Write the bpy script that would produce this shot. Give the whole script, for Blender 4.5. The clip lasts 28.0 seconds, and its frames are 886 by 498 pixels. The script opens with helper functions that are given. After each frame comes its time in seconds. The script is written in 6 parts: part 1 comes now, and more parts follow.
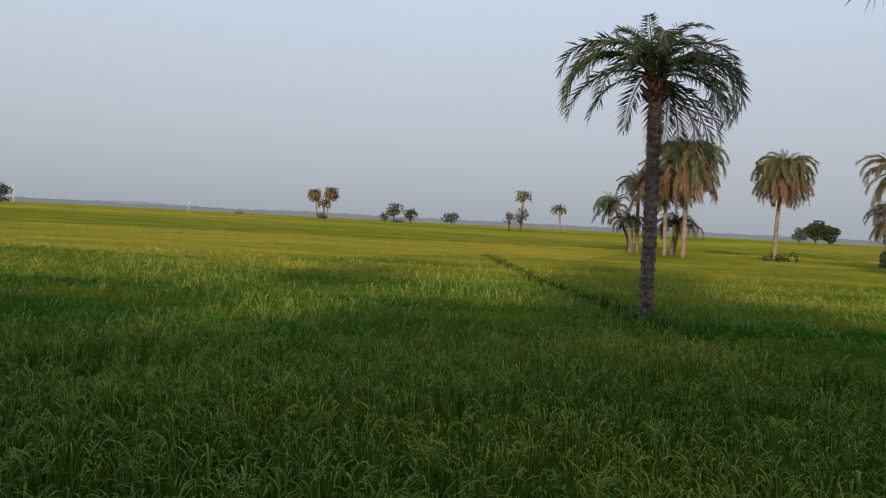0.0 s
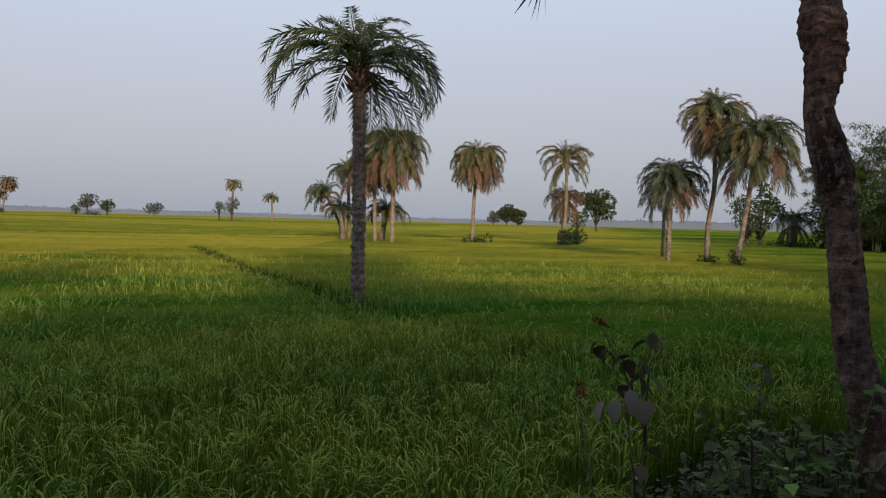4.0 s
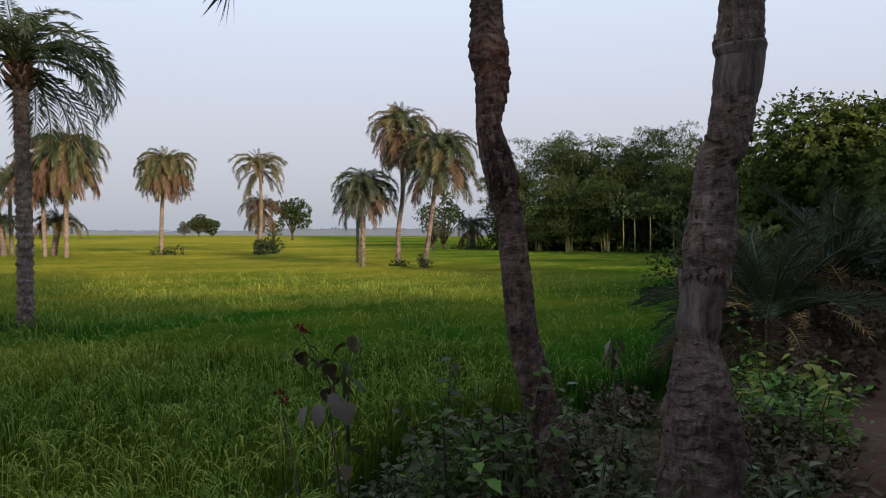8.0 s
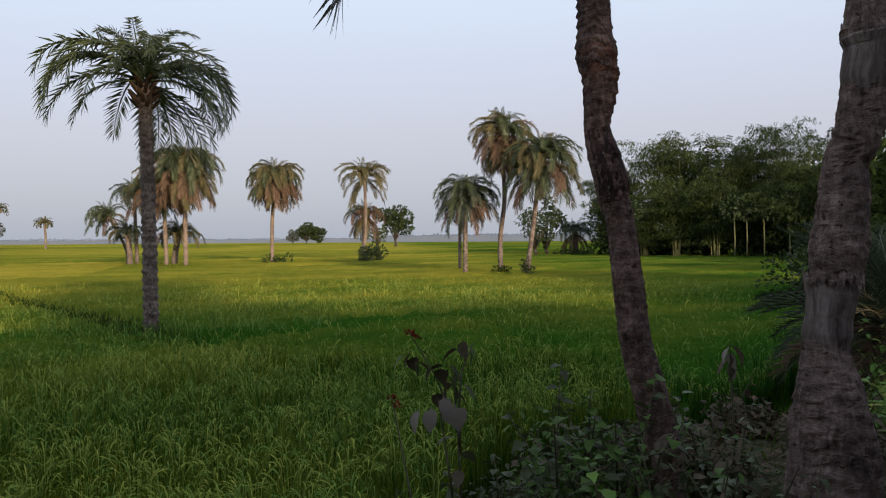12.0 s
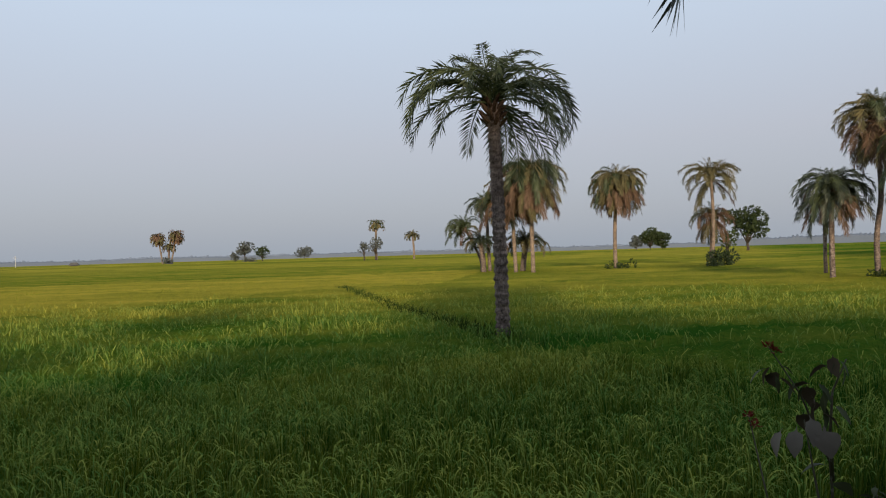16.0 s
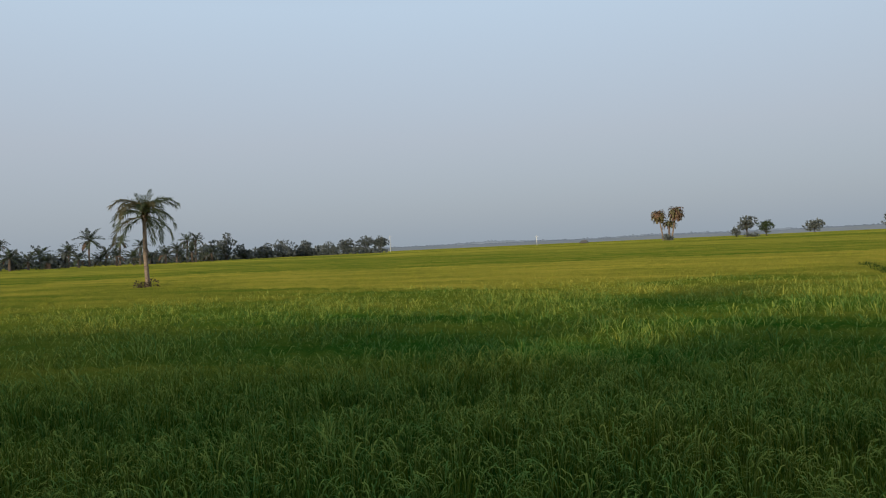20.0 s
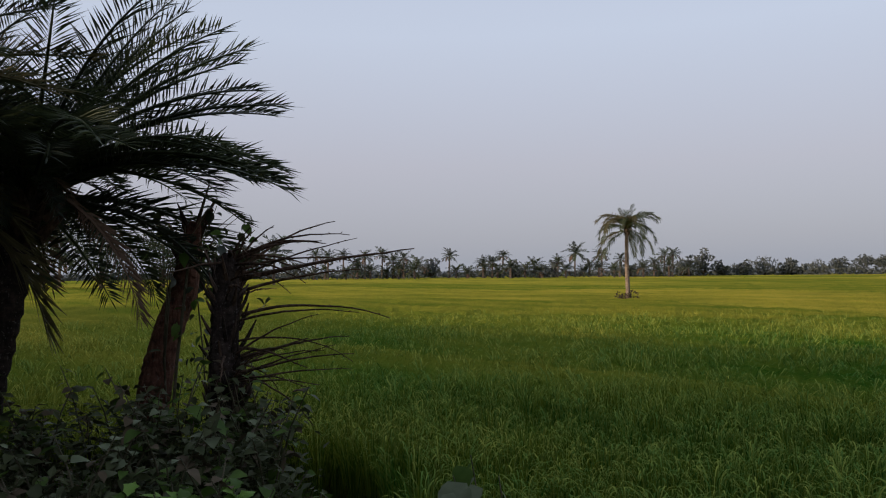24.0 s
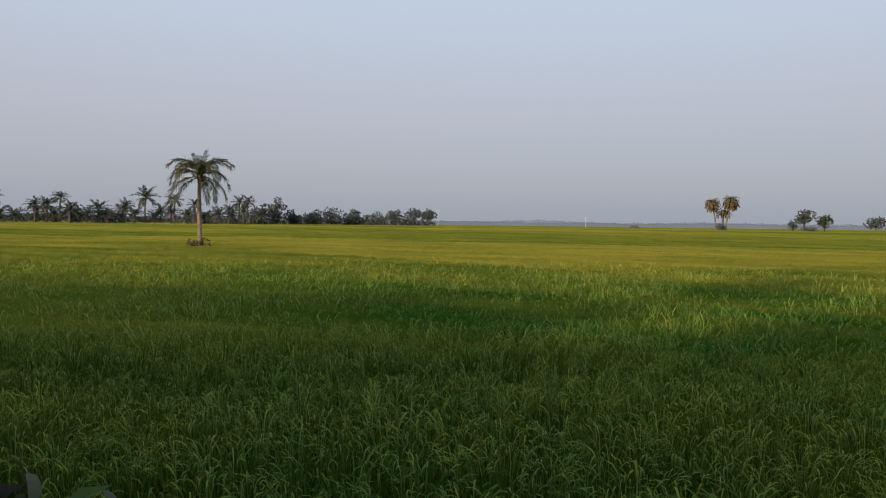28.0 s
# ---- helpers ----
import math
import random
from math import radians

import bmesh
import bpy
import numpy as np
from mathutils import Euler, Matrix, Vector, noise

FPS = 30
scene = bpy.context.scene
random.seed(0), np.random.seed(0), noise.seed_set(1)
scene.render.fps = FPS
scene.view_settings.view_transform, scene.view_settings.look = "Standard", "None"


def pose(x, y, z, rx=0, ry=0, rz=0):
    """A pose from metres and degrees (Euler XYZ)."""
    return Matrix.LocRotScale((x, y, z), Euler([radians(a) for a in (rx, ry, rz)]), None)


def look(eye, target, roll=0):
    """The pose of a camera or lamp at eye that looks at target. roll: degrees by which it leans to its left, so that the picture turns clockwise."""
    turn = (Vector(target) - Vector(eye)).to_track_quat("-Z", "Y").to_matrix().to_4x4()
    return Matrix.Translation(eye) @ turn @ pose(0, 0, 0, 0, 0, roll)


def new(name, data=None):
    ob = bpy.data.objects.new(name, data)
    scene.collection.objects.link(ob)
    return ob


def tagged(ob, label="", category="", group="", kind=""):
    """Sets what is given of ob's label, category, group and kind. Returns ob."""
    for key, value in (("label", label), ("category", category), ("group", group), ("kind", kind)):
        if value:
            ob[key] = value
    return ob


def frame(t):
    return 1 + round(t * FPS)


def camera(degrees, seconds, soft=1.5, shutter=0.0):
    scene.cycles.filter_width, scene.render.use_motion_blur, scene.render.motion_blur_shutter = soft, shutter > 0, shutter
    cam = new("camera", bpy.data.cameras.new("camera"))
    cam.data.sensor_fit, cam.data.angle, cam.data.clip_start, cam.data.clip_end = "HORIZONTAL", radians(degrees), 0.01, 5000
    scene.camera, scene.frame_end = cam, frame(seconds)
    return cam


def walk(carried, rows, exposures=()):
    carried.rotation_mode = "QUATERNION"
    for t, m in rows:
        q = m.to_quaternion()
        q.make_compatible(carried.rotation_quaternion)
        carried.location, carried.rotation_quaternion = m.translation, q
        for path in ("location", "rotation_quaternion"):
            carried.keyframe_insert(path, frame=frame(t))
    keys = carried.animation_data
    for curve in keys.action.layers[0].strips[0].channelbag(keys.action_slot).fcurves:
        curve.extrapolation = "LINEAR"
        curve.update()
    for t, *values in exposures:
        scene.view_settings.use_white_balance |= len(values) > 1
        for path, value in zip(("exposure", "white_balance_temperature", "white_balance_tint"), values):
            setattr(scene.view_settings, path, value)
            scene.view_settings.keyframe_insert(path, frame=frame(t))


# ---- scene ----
cam = camera(60.04, 28.0, soft=1.1)
PATH = [
    (0.0, (0.000, 0.000, 2.250), (0.000, 9.994, 1.913), 2.96),
    (0.5, (0.008, -0.016, 2.245), (0.532, 9.961, 1.812), 3.41),
    (1.0, (0.025, -0.013, 2.232), (1.122, 9.915, 1.750), 3.43),
    (1.5, (0.026, -0.013, 2.239), (1.626, 9.850, 1.839), 3.38),
    (2.0, (0.032, -0.027, 2.238), (2.128, 9.742, 1.824), 2.87),
    (2.5, (0.039, -0.031, 2.239), (2.535, 9.645, 1.861), 2.41),
    (4.5, (0.030, -0.098, 2.248), (4.093, 9.035, 1.945), 1.28),
    (5.0, (0.042, -0.087, 2.248), (4.641, 8.789, 1.990), 0.97),
    (5.5, (0.054, -0.084, 2.243), (5.276, 8.437, 1.918), 1.15),
    (6.0, (0.049, -0.084, 2.244), (5.930, 8.001, 2.022), 1.70),
    (6.5, (0.030, -0.090, 2.241), (6.141, 7.821, 1.980), 1.06),
    (7.0, (0.030, -0.088, 2.240), (6.555, 7.486, 1.982), 0.94),
    (7.5, (0.032, -0.093, 2.243), (6.849, 7.220, 2.031), 0.55),
    (8.0, (0.006, -0.114, 2.243), (6.888, 7.139, 2.070), 0.20),
    (8.5, (0.009, -0.096, 2.245), (6.759, 7.279, 2.017), -0.05),
    (9.0, (0.012, -0.089, 2.244), (6.680, 7.360, 2.029), -0.11),
    (9.5, (0.006, -0.084, 2.244), (6.623, 7.410, 2.020), -0.02),
    (10.0, (0.003, -0.084, 2.241), (6.538, 7.482, 2.025), 0.11),
    (10.5, (0.003, -0.080, 2.244), (6.409, 7.598, 2.123), 0.06),
    (11.0, (-0.009, -0.079, 2.249), (6.244, 7.724, 2.224), -0.01),
    (11.5, (-0.017, -0.079, 2.244), (6.042, 7.876, 2.173), -0.15),
    (13.5, (-0.003, -0.051, 2.242), (5.001, 8.607, 2.280), -1.28),
    (14.0, (-0.007, -0.056, 2.244), (4.457, 8.892, 2.289), -1.46),
    (14.5, (0.002, -0.055, 2.242), (3.839, 9.180, 2.241), -1.84),
    (15.0, (0.006, -0.061, 2.250), (3.215, 9.410, 2.263), -2.41),
    (15.5, (0.002, -0.065, 2.251), (2.531, 9.609, 2.315), -2.38),
    (16.0, (-0.005, -0.050, 2.248), (1.854, 9.776, 2.312), -1.66),
    (16.5, (0.006, -0.041, 2.245), (1.281, 9.878, 2.315), -1.37),
    (17.0, (-0.007, -0.016, 2.253), (0.579, 9.967, 2.201), -1.41),
    (17.5, (-0.024, 0.002, 2.263), (-0.352, 9.996, 2.369), -1.28),
    (18.0, (-0.054, 0.001, 2.266), (-1.388, 9.911, 2.410), -1.63),
    (18.5, (-0.061, 0.025, 2.257), (-2.294, 9.771, 2.427), -2.29),
    (19.0, (-0.072, 0.028, 2.261), (-3.067, 9.569, 2.306), -2.73),
    (19.5, (-0.082, 0.025, 2.256), (-3.829, 9.296, 2.277), -2.80),
    (20.0, (-0.095, 0.033, 2.253), (-4.388, 9.065, 2.245), -2.60),
    (20.5, (-0.128, 0.041, 2.252), (-5.032, 8.755, 2.216), -2.24),
    (22.5, (-0.250, 0.023, 2.225), (-7.071, 7.330, 1.933), -1.43),
    (23.0, (-0.271, -0.009, 2.217), (-7.964, 6.378, 2.070), -1.13),
    (23.5, (-0.296, -0.027, 2.220), (-8.573, 5.582, 2.386), -1.08),
    (24.0, (-0.269, -0.048, 2.210), (-8.915, 4.964, 2.564), -0.48),
    (24.5, (-0.291, -0.037, 2.214), (-9.203, 4.496, 2.406), -0.40),
    (25.0, (-0.295, -0.030, 2.214), (-9.424, 4.052, 2.222), -0.32),
    (25.5, (-0.290, -0.025, 2.232), (-8.932, 5.003, 2.074), -0.04),
    (26.0, (-0.253, -0.022, 2.216), (-7.955, 6.353, 2.006), 0.66),
    (26.5, (-0.202, -0.030, 2.205), (-7.228, 7.083, 1.999), 1.22),
    (27.0, (-0.225, 0.001, 2.204), (-6.715, 7.606, 2.000), 0.62),
    (27.5, (-0.217, 0.040, 2.219), (-5.934, 8.241, 1.973), 0.83),
    (28.0, (-0.202, 0.080, 2.233), (-5.037, 8.828, 1.913), 0.73),
]
EXPOSURES = ((0.0, -0.08, 6500, 8), (2.5, -0.08, 6500, 9), (5.0, -0.05, 6500, 11), (8.0, 0.20, 6500, 11), (11.5, 0.19, 6500, 11), (14.0, -0.03, 6500, 11), (16.0, -0.11, 6450, 8), (18.0, -0.19, 6300, 6),
             (20.5, -0.23, 6200, 3), (22.5, -0.20, 6400, 9), (24.0, -0.19, 6550, 13), (25.0, -0.07, 6550, 13), (26.0, -0.08, 6500, 12), (28.0, -0.18, 6450, 9))
walk(cam, [(t, look(eye, target, roll)) for t, eye, target, roll in PATH], EXPOSURES)

# ---- world, sun ----
SUN_AZ = radians(10.0)      # the light travels towards this bearing from +y
SUN_EL = radians(15.0)
world = bpy.data.worlds.new("dusk_sky")
scene.world = world
world.use_nodes = True
wn, wl = world.node_tree.nodes, world.node_tree.links
wn.clear()
w_out = wn.new("ShaderNodeOutputWorld")
w_bg = wn.new("ShaderNodeBackground")
w_sky = wn.new("ShaderNodeTexSky")
w_sky.sky_type = "NISHITA"
w_sky.sun_disc = False
w_sky.sun_elevation = SUN_EL
w_sky.sun_rotation = radians(180.0) - SUN_AZ
w_sky.air_density, w_sky.dust_density, w_sky.ozone_density = 1.0, 3.0, 1.5
w_tc = wn.new("ShaderNodeTexCoord")
w_sep = wn.new("ShaderNodeSeparateXYZ")
w_ramp = wn.new("ShaderNodeValToRGB")
wl.new(w_tc.outputs["Generated"], w_sep.inputs[0])
wl.new(w_sep.outputs["Z"], w_ramp.inputs[0])
el = w_ramp.color_ramp.elements
el[0].position, el[0].color = 0.0, (0.34, 0.375, 0.44, 1)
el[1].position, el[1].color = 1.0, (0.40, 0.50, 0.70, 1)
for p_, c_ in ((0.05, (0.39, 0.41, 0.47, 1)), (0.14, (0.47, 0.48, 0.55, 1)), (0.30, (0.55, 0.62, 0.74, 1))):
    e_ = el.new(p_)
    e_.color = c_
w_gain = wn.new("ShaderNodeMix")
w_gain.data_type, w_gain.blend_type = "RGBA", "MIX"
w_gain.inputs[0].default_value = 0.85
w_mul = wn.new("ShaderNodeMix")
w_mul.data_type, w_mul.blend_type = "RGBA", "MULTIPLY"
w_mul.inputs[0].default_value = 1.0
w_mul.inputs[7].default_value = (0.1, 0.1, 0.1, 1)
wl.new(w_sky.outputs[0], w_mul.inputs[6])
wl.new(w_mul.outputs[2], w_gain.inputs[6])
wl.new(w_ramp.outputs[0], w_gain.inputs[7])
wl.new(w_gain.outputs[2], w_bg.inputs["Color"])
w_bg.inputs["Strength"].default_value = 1.25
wl.new(w_bg.outputs[0], w_out.inputs["Surface"])

sun_data = bpy.data.lights.new("sun", "SUN")
sun_data.energy = 5.0
sun_data.angle = radians(3.5)
sun_data.color = (1.0, 0.80, 0.56)
sun = new("sun", sun_data)
ce = math.cos(SUN_EL)
sun_dir = Vector((math.sin(SUN_AZ) * ce, math.cos(SUN_AZ) * ce, -math.sin(SUN_EL)))
sun.matrix_world = Matrix.Translation((0, -30, 20)) @ sun_dir.to_track_quat("-Z", "Y").to_matrix().to_4x4()


# ---- materials ----
class Nodes:
    """A small builder for node materials."""

    def __init__(self, name):
        self.mat = bpy.data.materials.new(name)
        self.mat.use_nodes = True
        self.t = self.mat.node_tree
        self.b = self.t.nodes["Principled BSDF"]
        self.out = self.t.nodes["Material Output"]

    def n(self, kind, **kw):
        node = self.t.nodes.new(kind)
        for k, v in kw.items():
            node.inputs[k].default_value = v
        return node

    def link(self, a, b):
        self.t.links.new(a, b)

    def noise(self, scale, detail=4.0, rough=0.6, vec=None):
        node = self.n("ShaderNodeTexNoise", Scale=scale, Detail=detail, Roughness=rough)
        if vec is not None:
            self.link(vec, node.inputs["Vector"])
        return node.outputs["Fac"]

    def ramp(self, fac, stops):
        node = self.n("ShaderNodeValToRGB")
        e = node.color_ramp.elements
        e[0].position, e[0].color = stops[0][0], (*stops[0][1], 1)
        e[1].position, e[1].color = stops[-1][0], (*stops[-1][1], 1)
        for p, c in stops[1:-1]:
            k = e.new(p)
            k.color = (*c, 1)
        self.link(fac, node.inputs[0])
        return node.outputs[0]

    def mix(self, fac, a, b, mode="MIX"):
        node = self.n("ShaderNodeMix")
        node.data_type, node.blend_type = "RGBA", mode
        for i, v in ((0, fac), (6, a), (7, b)):
            if isinstance(v, (int, float)):
                node.inputs[i].default_value = v
            elif isinstance(v, tuple):
                node.inputs[i].default_value = (*v, 1)
            else:
                self.link(v, node.inputs[i])
        return node.outputs[2]

    def math(self, op, a, b=0.0):
        node = self.n("ShaderNodeMath")
        node.operation = op
        for i, v in ((0, a), (1, b)):
            if isinstance(v, (int, float)):
                node.inputs[i].default_value = v
            else:
                self.link(v, node.inputs[i])
        return node.outputs[0]

    def bump(self, height, strength, dist):
        node = self.n("ShaderNodeBump", Strength=strength, Distance=dist)
        self.link(height, node.inputs["Height"])
        self.link(node.outputs[0], self.b.inputs["Normal"])

    def position(self):
        return self.n("ShaderNodeNewGeometry").outputs["Position"]

    def island(self):
        return self.n("ShaderNodeNewGeometry").outputs["Random Per Island"]

    def rnd(self):
        return self.n("ShaderNodeObjectInfo").outputs["Random"]

    def object_co(self):
        return self.n("ShaderNodeTexCoord").outputs["Object"]

    def color(self, c, rough=0.7, spec=0.3):
        if isinstance(c, tuple):
            self.b.inputs["Base Color"].default_value = (*c, 1)
        else:
            self.link(c, self.b.inputs["Base Color"])
        self.b.inputs["Roughness"].default_value = rough
        self.b.inputs["Specular IOR Level"].default_value = spec

    def leafy(self, c, share):
        """Lets some light through the leaf."""
        tr = self.n("ShaderNodeBsdfTranslucent")
        if isinstance(c, tuple):
            tr.inputs["Color"].default_value = (*c, 1)
        else:
            self.link(c, tr.inputs["Color"])
        m = self.n("ShaderNodeMixShader")
        m.inputs[0].default_value = share
        self.link(self.b.outputs[0], m.inputs[1])
        self.link(tr.outputs[0], m.inputs[2])
        self.link(m.outputs[0], self.out.inputs["Surface"])


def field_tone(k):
    """Colour over the field: 0 green, 1 straw yellow; ripeness by plots and drifts at world scale, sunlit yellow
    growing with distance.
    """
    mp = k.n("ShaderNodeMapping")
    k.link(k.position(), mp.inputs["Vector"])
    mp.inputs["Rotation"].default_value = (0, 0, radians(8))
    mp.inputs["Scale"].default_value = (0.018, 0.042, 0.0)
    vo = k.n("ShaderNodeTexVoronoi", Scale=1.0, Randomness=0.8)
    k.link(mp.outputs[0], vo.inputs["Vector"])
    sep = k.n("ShaderNodeSeparateColor")
    k.link(vo.outputs["Color"], sep.inputs[0])
    mp2 = k.n("ShaderNodeMapping")
    k.link(k.position(), mp2.inputs["Vector"])
    mp2.inputs["Scale"].default_value = (0.10, 0.28, 0.0)
    drift = k.noise(1.0, 3.0, 0.55, mp2.outputs[0])
    a = k.math("MULTIPLY", sep.outputs[0], 0.45)
    b = k.math("MULTIPLY", k.math("SUBTRACT", drift, 0.44), 1.25)
    # greener near, yellower far: ripeness, with near shade and low sun put in
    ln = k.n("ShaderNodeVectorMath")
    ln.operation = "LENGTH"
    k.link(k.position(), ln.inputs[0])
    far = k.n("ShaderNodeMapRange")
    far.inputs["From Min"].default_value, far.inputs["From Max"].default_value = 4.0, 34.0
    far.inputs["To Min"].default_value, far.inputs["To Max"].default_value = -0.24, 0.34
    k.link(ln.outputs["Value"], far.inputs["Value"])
    xyz = k.n("ShaderNodeSeparateXYZ")
    k.link(k.position(), xyz.inputs[0])
    east = k.n("ShaderNodeMapRange")     # the plots towards the grove are greener
    east.inputs["From Min"].default_value, east.inputs["From Max"].default_value = 5.0, 17.0
    east.inputs["To Min"].default_value, east.inputs["To Max"].default_value = 0.0, -0.34
    k.link(k.math("SUBTRACT", xyz.outputs["X"], k.math("MULTIPLY", xyz.outputs["Y"], 0.6)), east.inputs["Value"])
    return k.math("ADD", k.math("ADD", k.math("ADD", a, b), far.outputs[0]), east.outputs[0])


def rice_material(name, green, yellow, share, rough=0.7, ripe=0.0):
    k = Nodes(name)
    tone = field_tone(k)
    isl = k.math("MULTIPLY", k.math("SUBTRACT", k.island(), 0.5), 0.45)
    f = k.math("ADD", k.math("ADD", tone, isl), ripe)
    c = k.ramp(f, ((0.0, green), (0.45, tuple(0.6 * g + 0.4 * y for g, y in zip(green, yellow))), (1.0, yellow)))
    c = k.mix(0.45, c, k.ramp(k.island(), ((0.0, (0.55, 0.6, 0.5)), (1.0, (1.15, 1.1, 1.05)))), "MULTIPLY")
    k.color(c, rough, 0.0)
    k.leafy(c, share)
    return k.mat


RICE = rice_material("rice_blade", (0.030, 0.096, 0.012), (0.30, 0.285, 0.022), 0.35, 0.7)
RICE_GREEN = rice_material("green_rice_blade", (0.022, 0.076, 0.010), (0.29, 0.270, 0.022), 0.3, 0.75, -0.14)
EAR = rice_material("rice_ear", (0.112, 0.220, 0.046), (0.50, 0.43, 0.070), 0.2, 0.8)


def canopy_material(name, ripe):
    k = Nodes(name)
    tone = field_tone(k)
    fine = k.noise(5.5, 5.0, 0.75, k.position())
    f = k.math("ADD", k.math("ADD", tone, ripe), k.math("MULTIPLY", k.math("SUBTRACT", fine, 0.5), 0.6))
    c = k.ramp(f, ((0.0, (0.035, 0.105, 0.010)), (0.45, (0.165, 0.185, 0.022)), (1.0, (0.37, 0.31, 0.042))))
    k.color(c, 0.95, 0.0)
    k.bump(fine, 0.9, 0.25)
    return k.mat


CANOPY, CANOPY_GREEN = canopy_material("rice_canopy", 0.0), canopy_material("green_rice_canopy", -0.14)


def leaf_material(name, a, b, rough=0.5, share=0.2, scale=6.0, spec=0.35):
    """Leaf colour between a and b, leaf by leaf and plant by plant, with blotches."""
    k = Nodes(name)
    blot = k.noise(scale, 3.0, 0.6, k.position())
    f = k.math("ADD", k.math("MULTIPLY", k.island(), 0.5), k.math("MULTIPLY", k.rnd(), 0.35))
    f = k.math("ADD", f, k.math("MULTIPLY", k.math("SUBTRACT", blot, 0.45), 0.7))
    c = k.ramp(f, ((0.0, a), (1.0, b)))
    k.color(c, rough, spec * 0.4)
    k.leafy(c, share)
    return k.mat


FROND = leaf_material("frond_green", (0.030, 0.044, 0.019), (0.085, 0.102, 0.044), 0.45, 0.14, 3.0, 0.7)
FROND_OLIVE = leaf_material("frond_olive", (0.072, 0.066, 0.030), (0.185, 0.155, 0.074), 0.5, 0.2, 2.0)
FROND_DARK = leaf_material("frond_dark", (0.020, 0.028, 0.017), (0.050, 0.060, 0.032), 0.4, 0.1, 3.0, 0.8)
FROND_DEAD = leaf_material("frond_dead", (0.085, 0.052, 0.036), (0.21, 0.140, 0.096), 0.8, 0.15, 3.0, 0.1)
FROND_YELLOW = leaf_material("frond_yellow", (0.38, 0.23, 0.085), (0.60, 0.42, 0.19), 0.7, 0.2, 3.0, 0.15)
TREE_LEAF = leaf_material("tree_leaf", (0.022, 0.038, 0.014), (0.066, 0.082, 0.032), 0.5, 0.2, 0.5)
GROVE_LEAF = leaf_material("grove_leaf", (0.020, 0.038, 0.010), (0.080, 0.096, 0.028), 0.65, 0.2, 0.5, 0.1)
# very dark green: the shade at the foot of the grove is painted in
SHADED_LEAF = leaf_material("shaded_green_leaf", (0.012, 0.022, 0.007), (0.034, 0.048, 0.016), 0.7, 0.12, 0.5, 0.1)
LUSH_LEAF = leaf_material("lush_leaf", (0.028, 0.050, 0.011), (0.120, 0.138, 0.034), 0.6, 0.2, 0.8, 0.1)
BAMBOO_LEAF = leaf_material("bamboo_leaf", (0.013, 0.029, 0.007), (0.078, 0.098, 0.026), 0.6, 0.25, 0.35)
GREY_LEAF = leaf_material("grey_village_leaf", (0.040, 0.052, 0.030), (0.085, 0.098, 0.058), 0.75, 0.15, 0.2, 0.1)
# far foliage: aerial haze is put into this pale grey leaf colour
HAZED_LEAF = leaf_material("hazed_far_leaf", (0.072, 0.082, 0.078), (0.112, 0.122, 0.114), 0.8, 0.1, 0.08, 0.1)
WEED_DARK = leaf_material("weed_leaf_dark", (0.028, 0.038, 0.015), (0.085, 0.094, 0.040), 0.55, 0.18, 14.0, 0.35)
WEED_GREEN = leaf_material("weed_leaf_green", (0.040, 0.085, 0.014), (0.105, 0.17, 0.034), 0.55, 0.28, 14.0)
WEED_FRESH = leaf_material("weed_leaf_fresh", (0.095, 0.205, 0.032), (0.23, 0.36, 0.075), 0.45, 0.35, 14.0)
WEED_BROWN = leaf_material("weed_leaf_brown", (0.045, 0.036, 0.022), (0.13, 0.098, 0.062), 0.7, 0.12, 14.0, 0.2)
WEED_PALE = leaf_material("weed_leaf_pale", (0.125, 0.105, 0.082), (0.215, 0.188, 0.152), 0.65, 0.15, 14.0, 0.2)
WEED_SAGE = leaf_material("weed_leaf_sage", (0.075, 0.098, 0.050), (0.185, 0.21, 0.12), 0.5, 0.18, 14.0, 0.4)
WEED_YELLOW = leaf_material("weed_leaf_yellow", (0.17, 0.20, 0.030), (0.32, 0.33, 0.065), 0.55, 0.3, 14.0)
GRASS = leaf_material("coarse_grass", (0.030, 0.075, 0.008), (0.075, 0.13, 0.018), 0.8, 0.3, 6.0, 0.0)
# darker than the other grass: holds the shadow in the gap between plots
GAP_SHADE_GRASS = leaf_material("gap_shade_grass", (0.022, 0.042, 0.009), (0.055, 0.078, 0.018), 0.85, 0.1, 6.0, 0.0)
FLOWER = leaf_material("flower_red", (0.13, 0.022, 0.014), (0.30, 0.06, 0.035), 0.6, 0.2, 20.0)


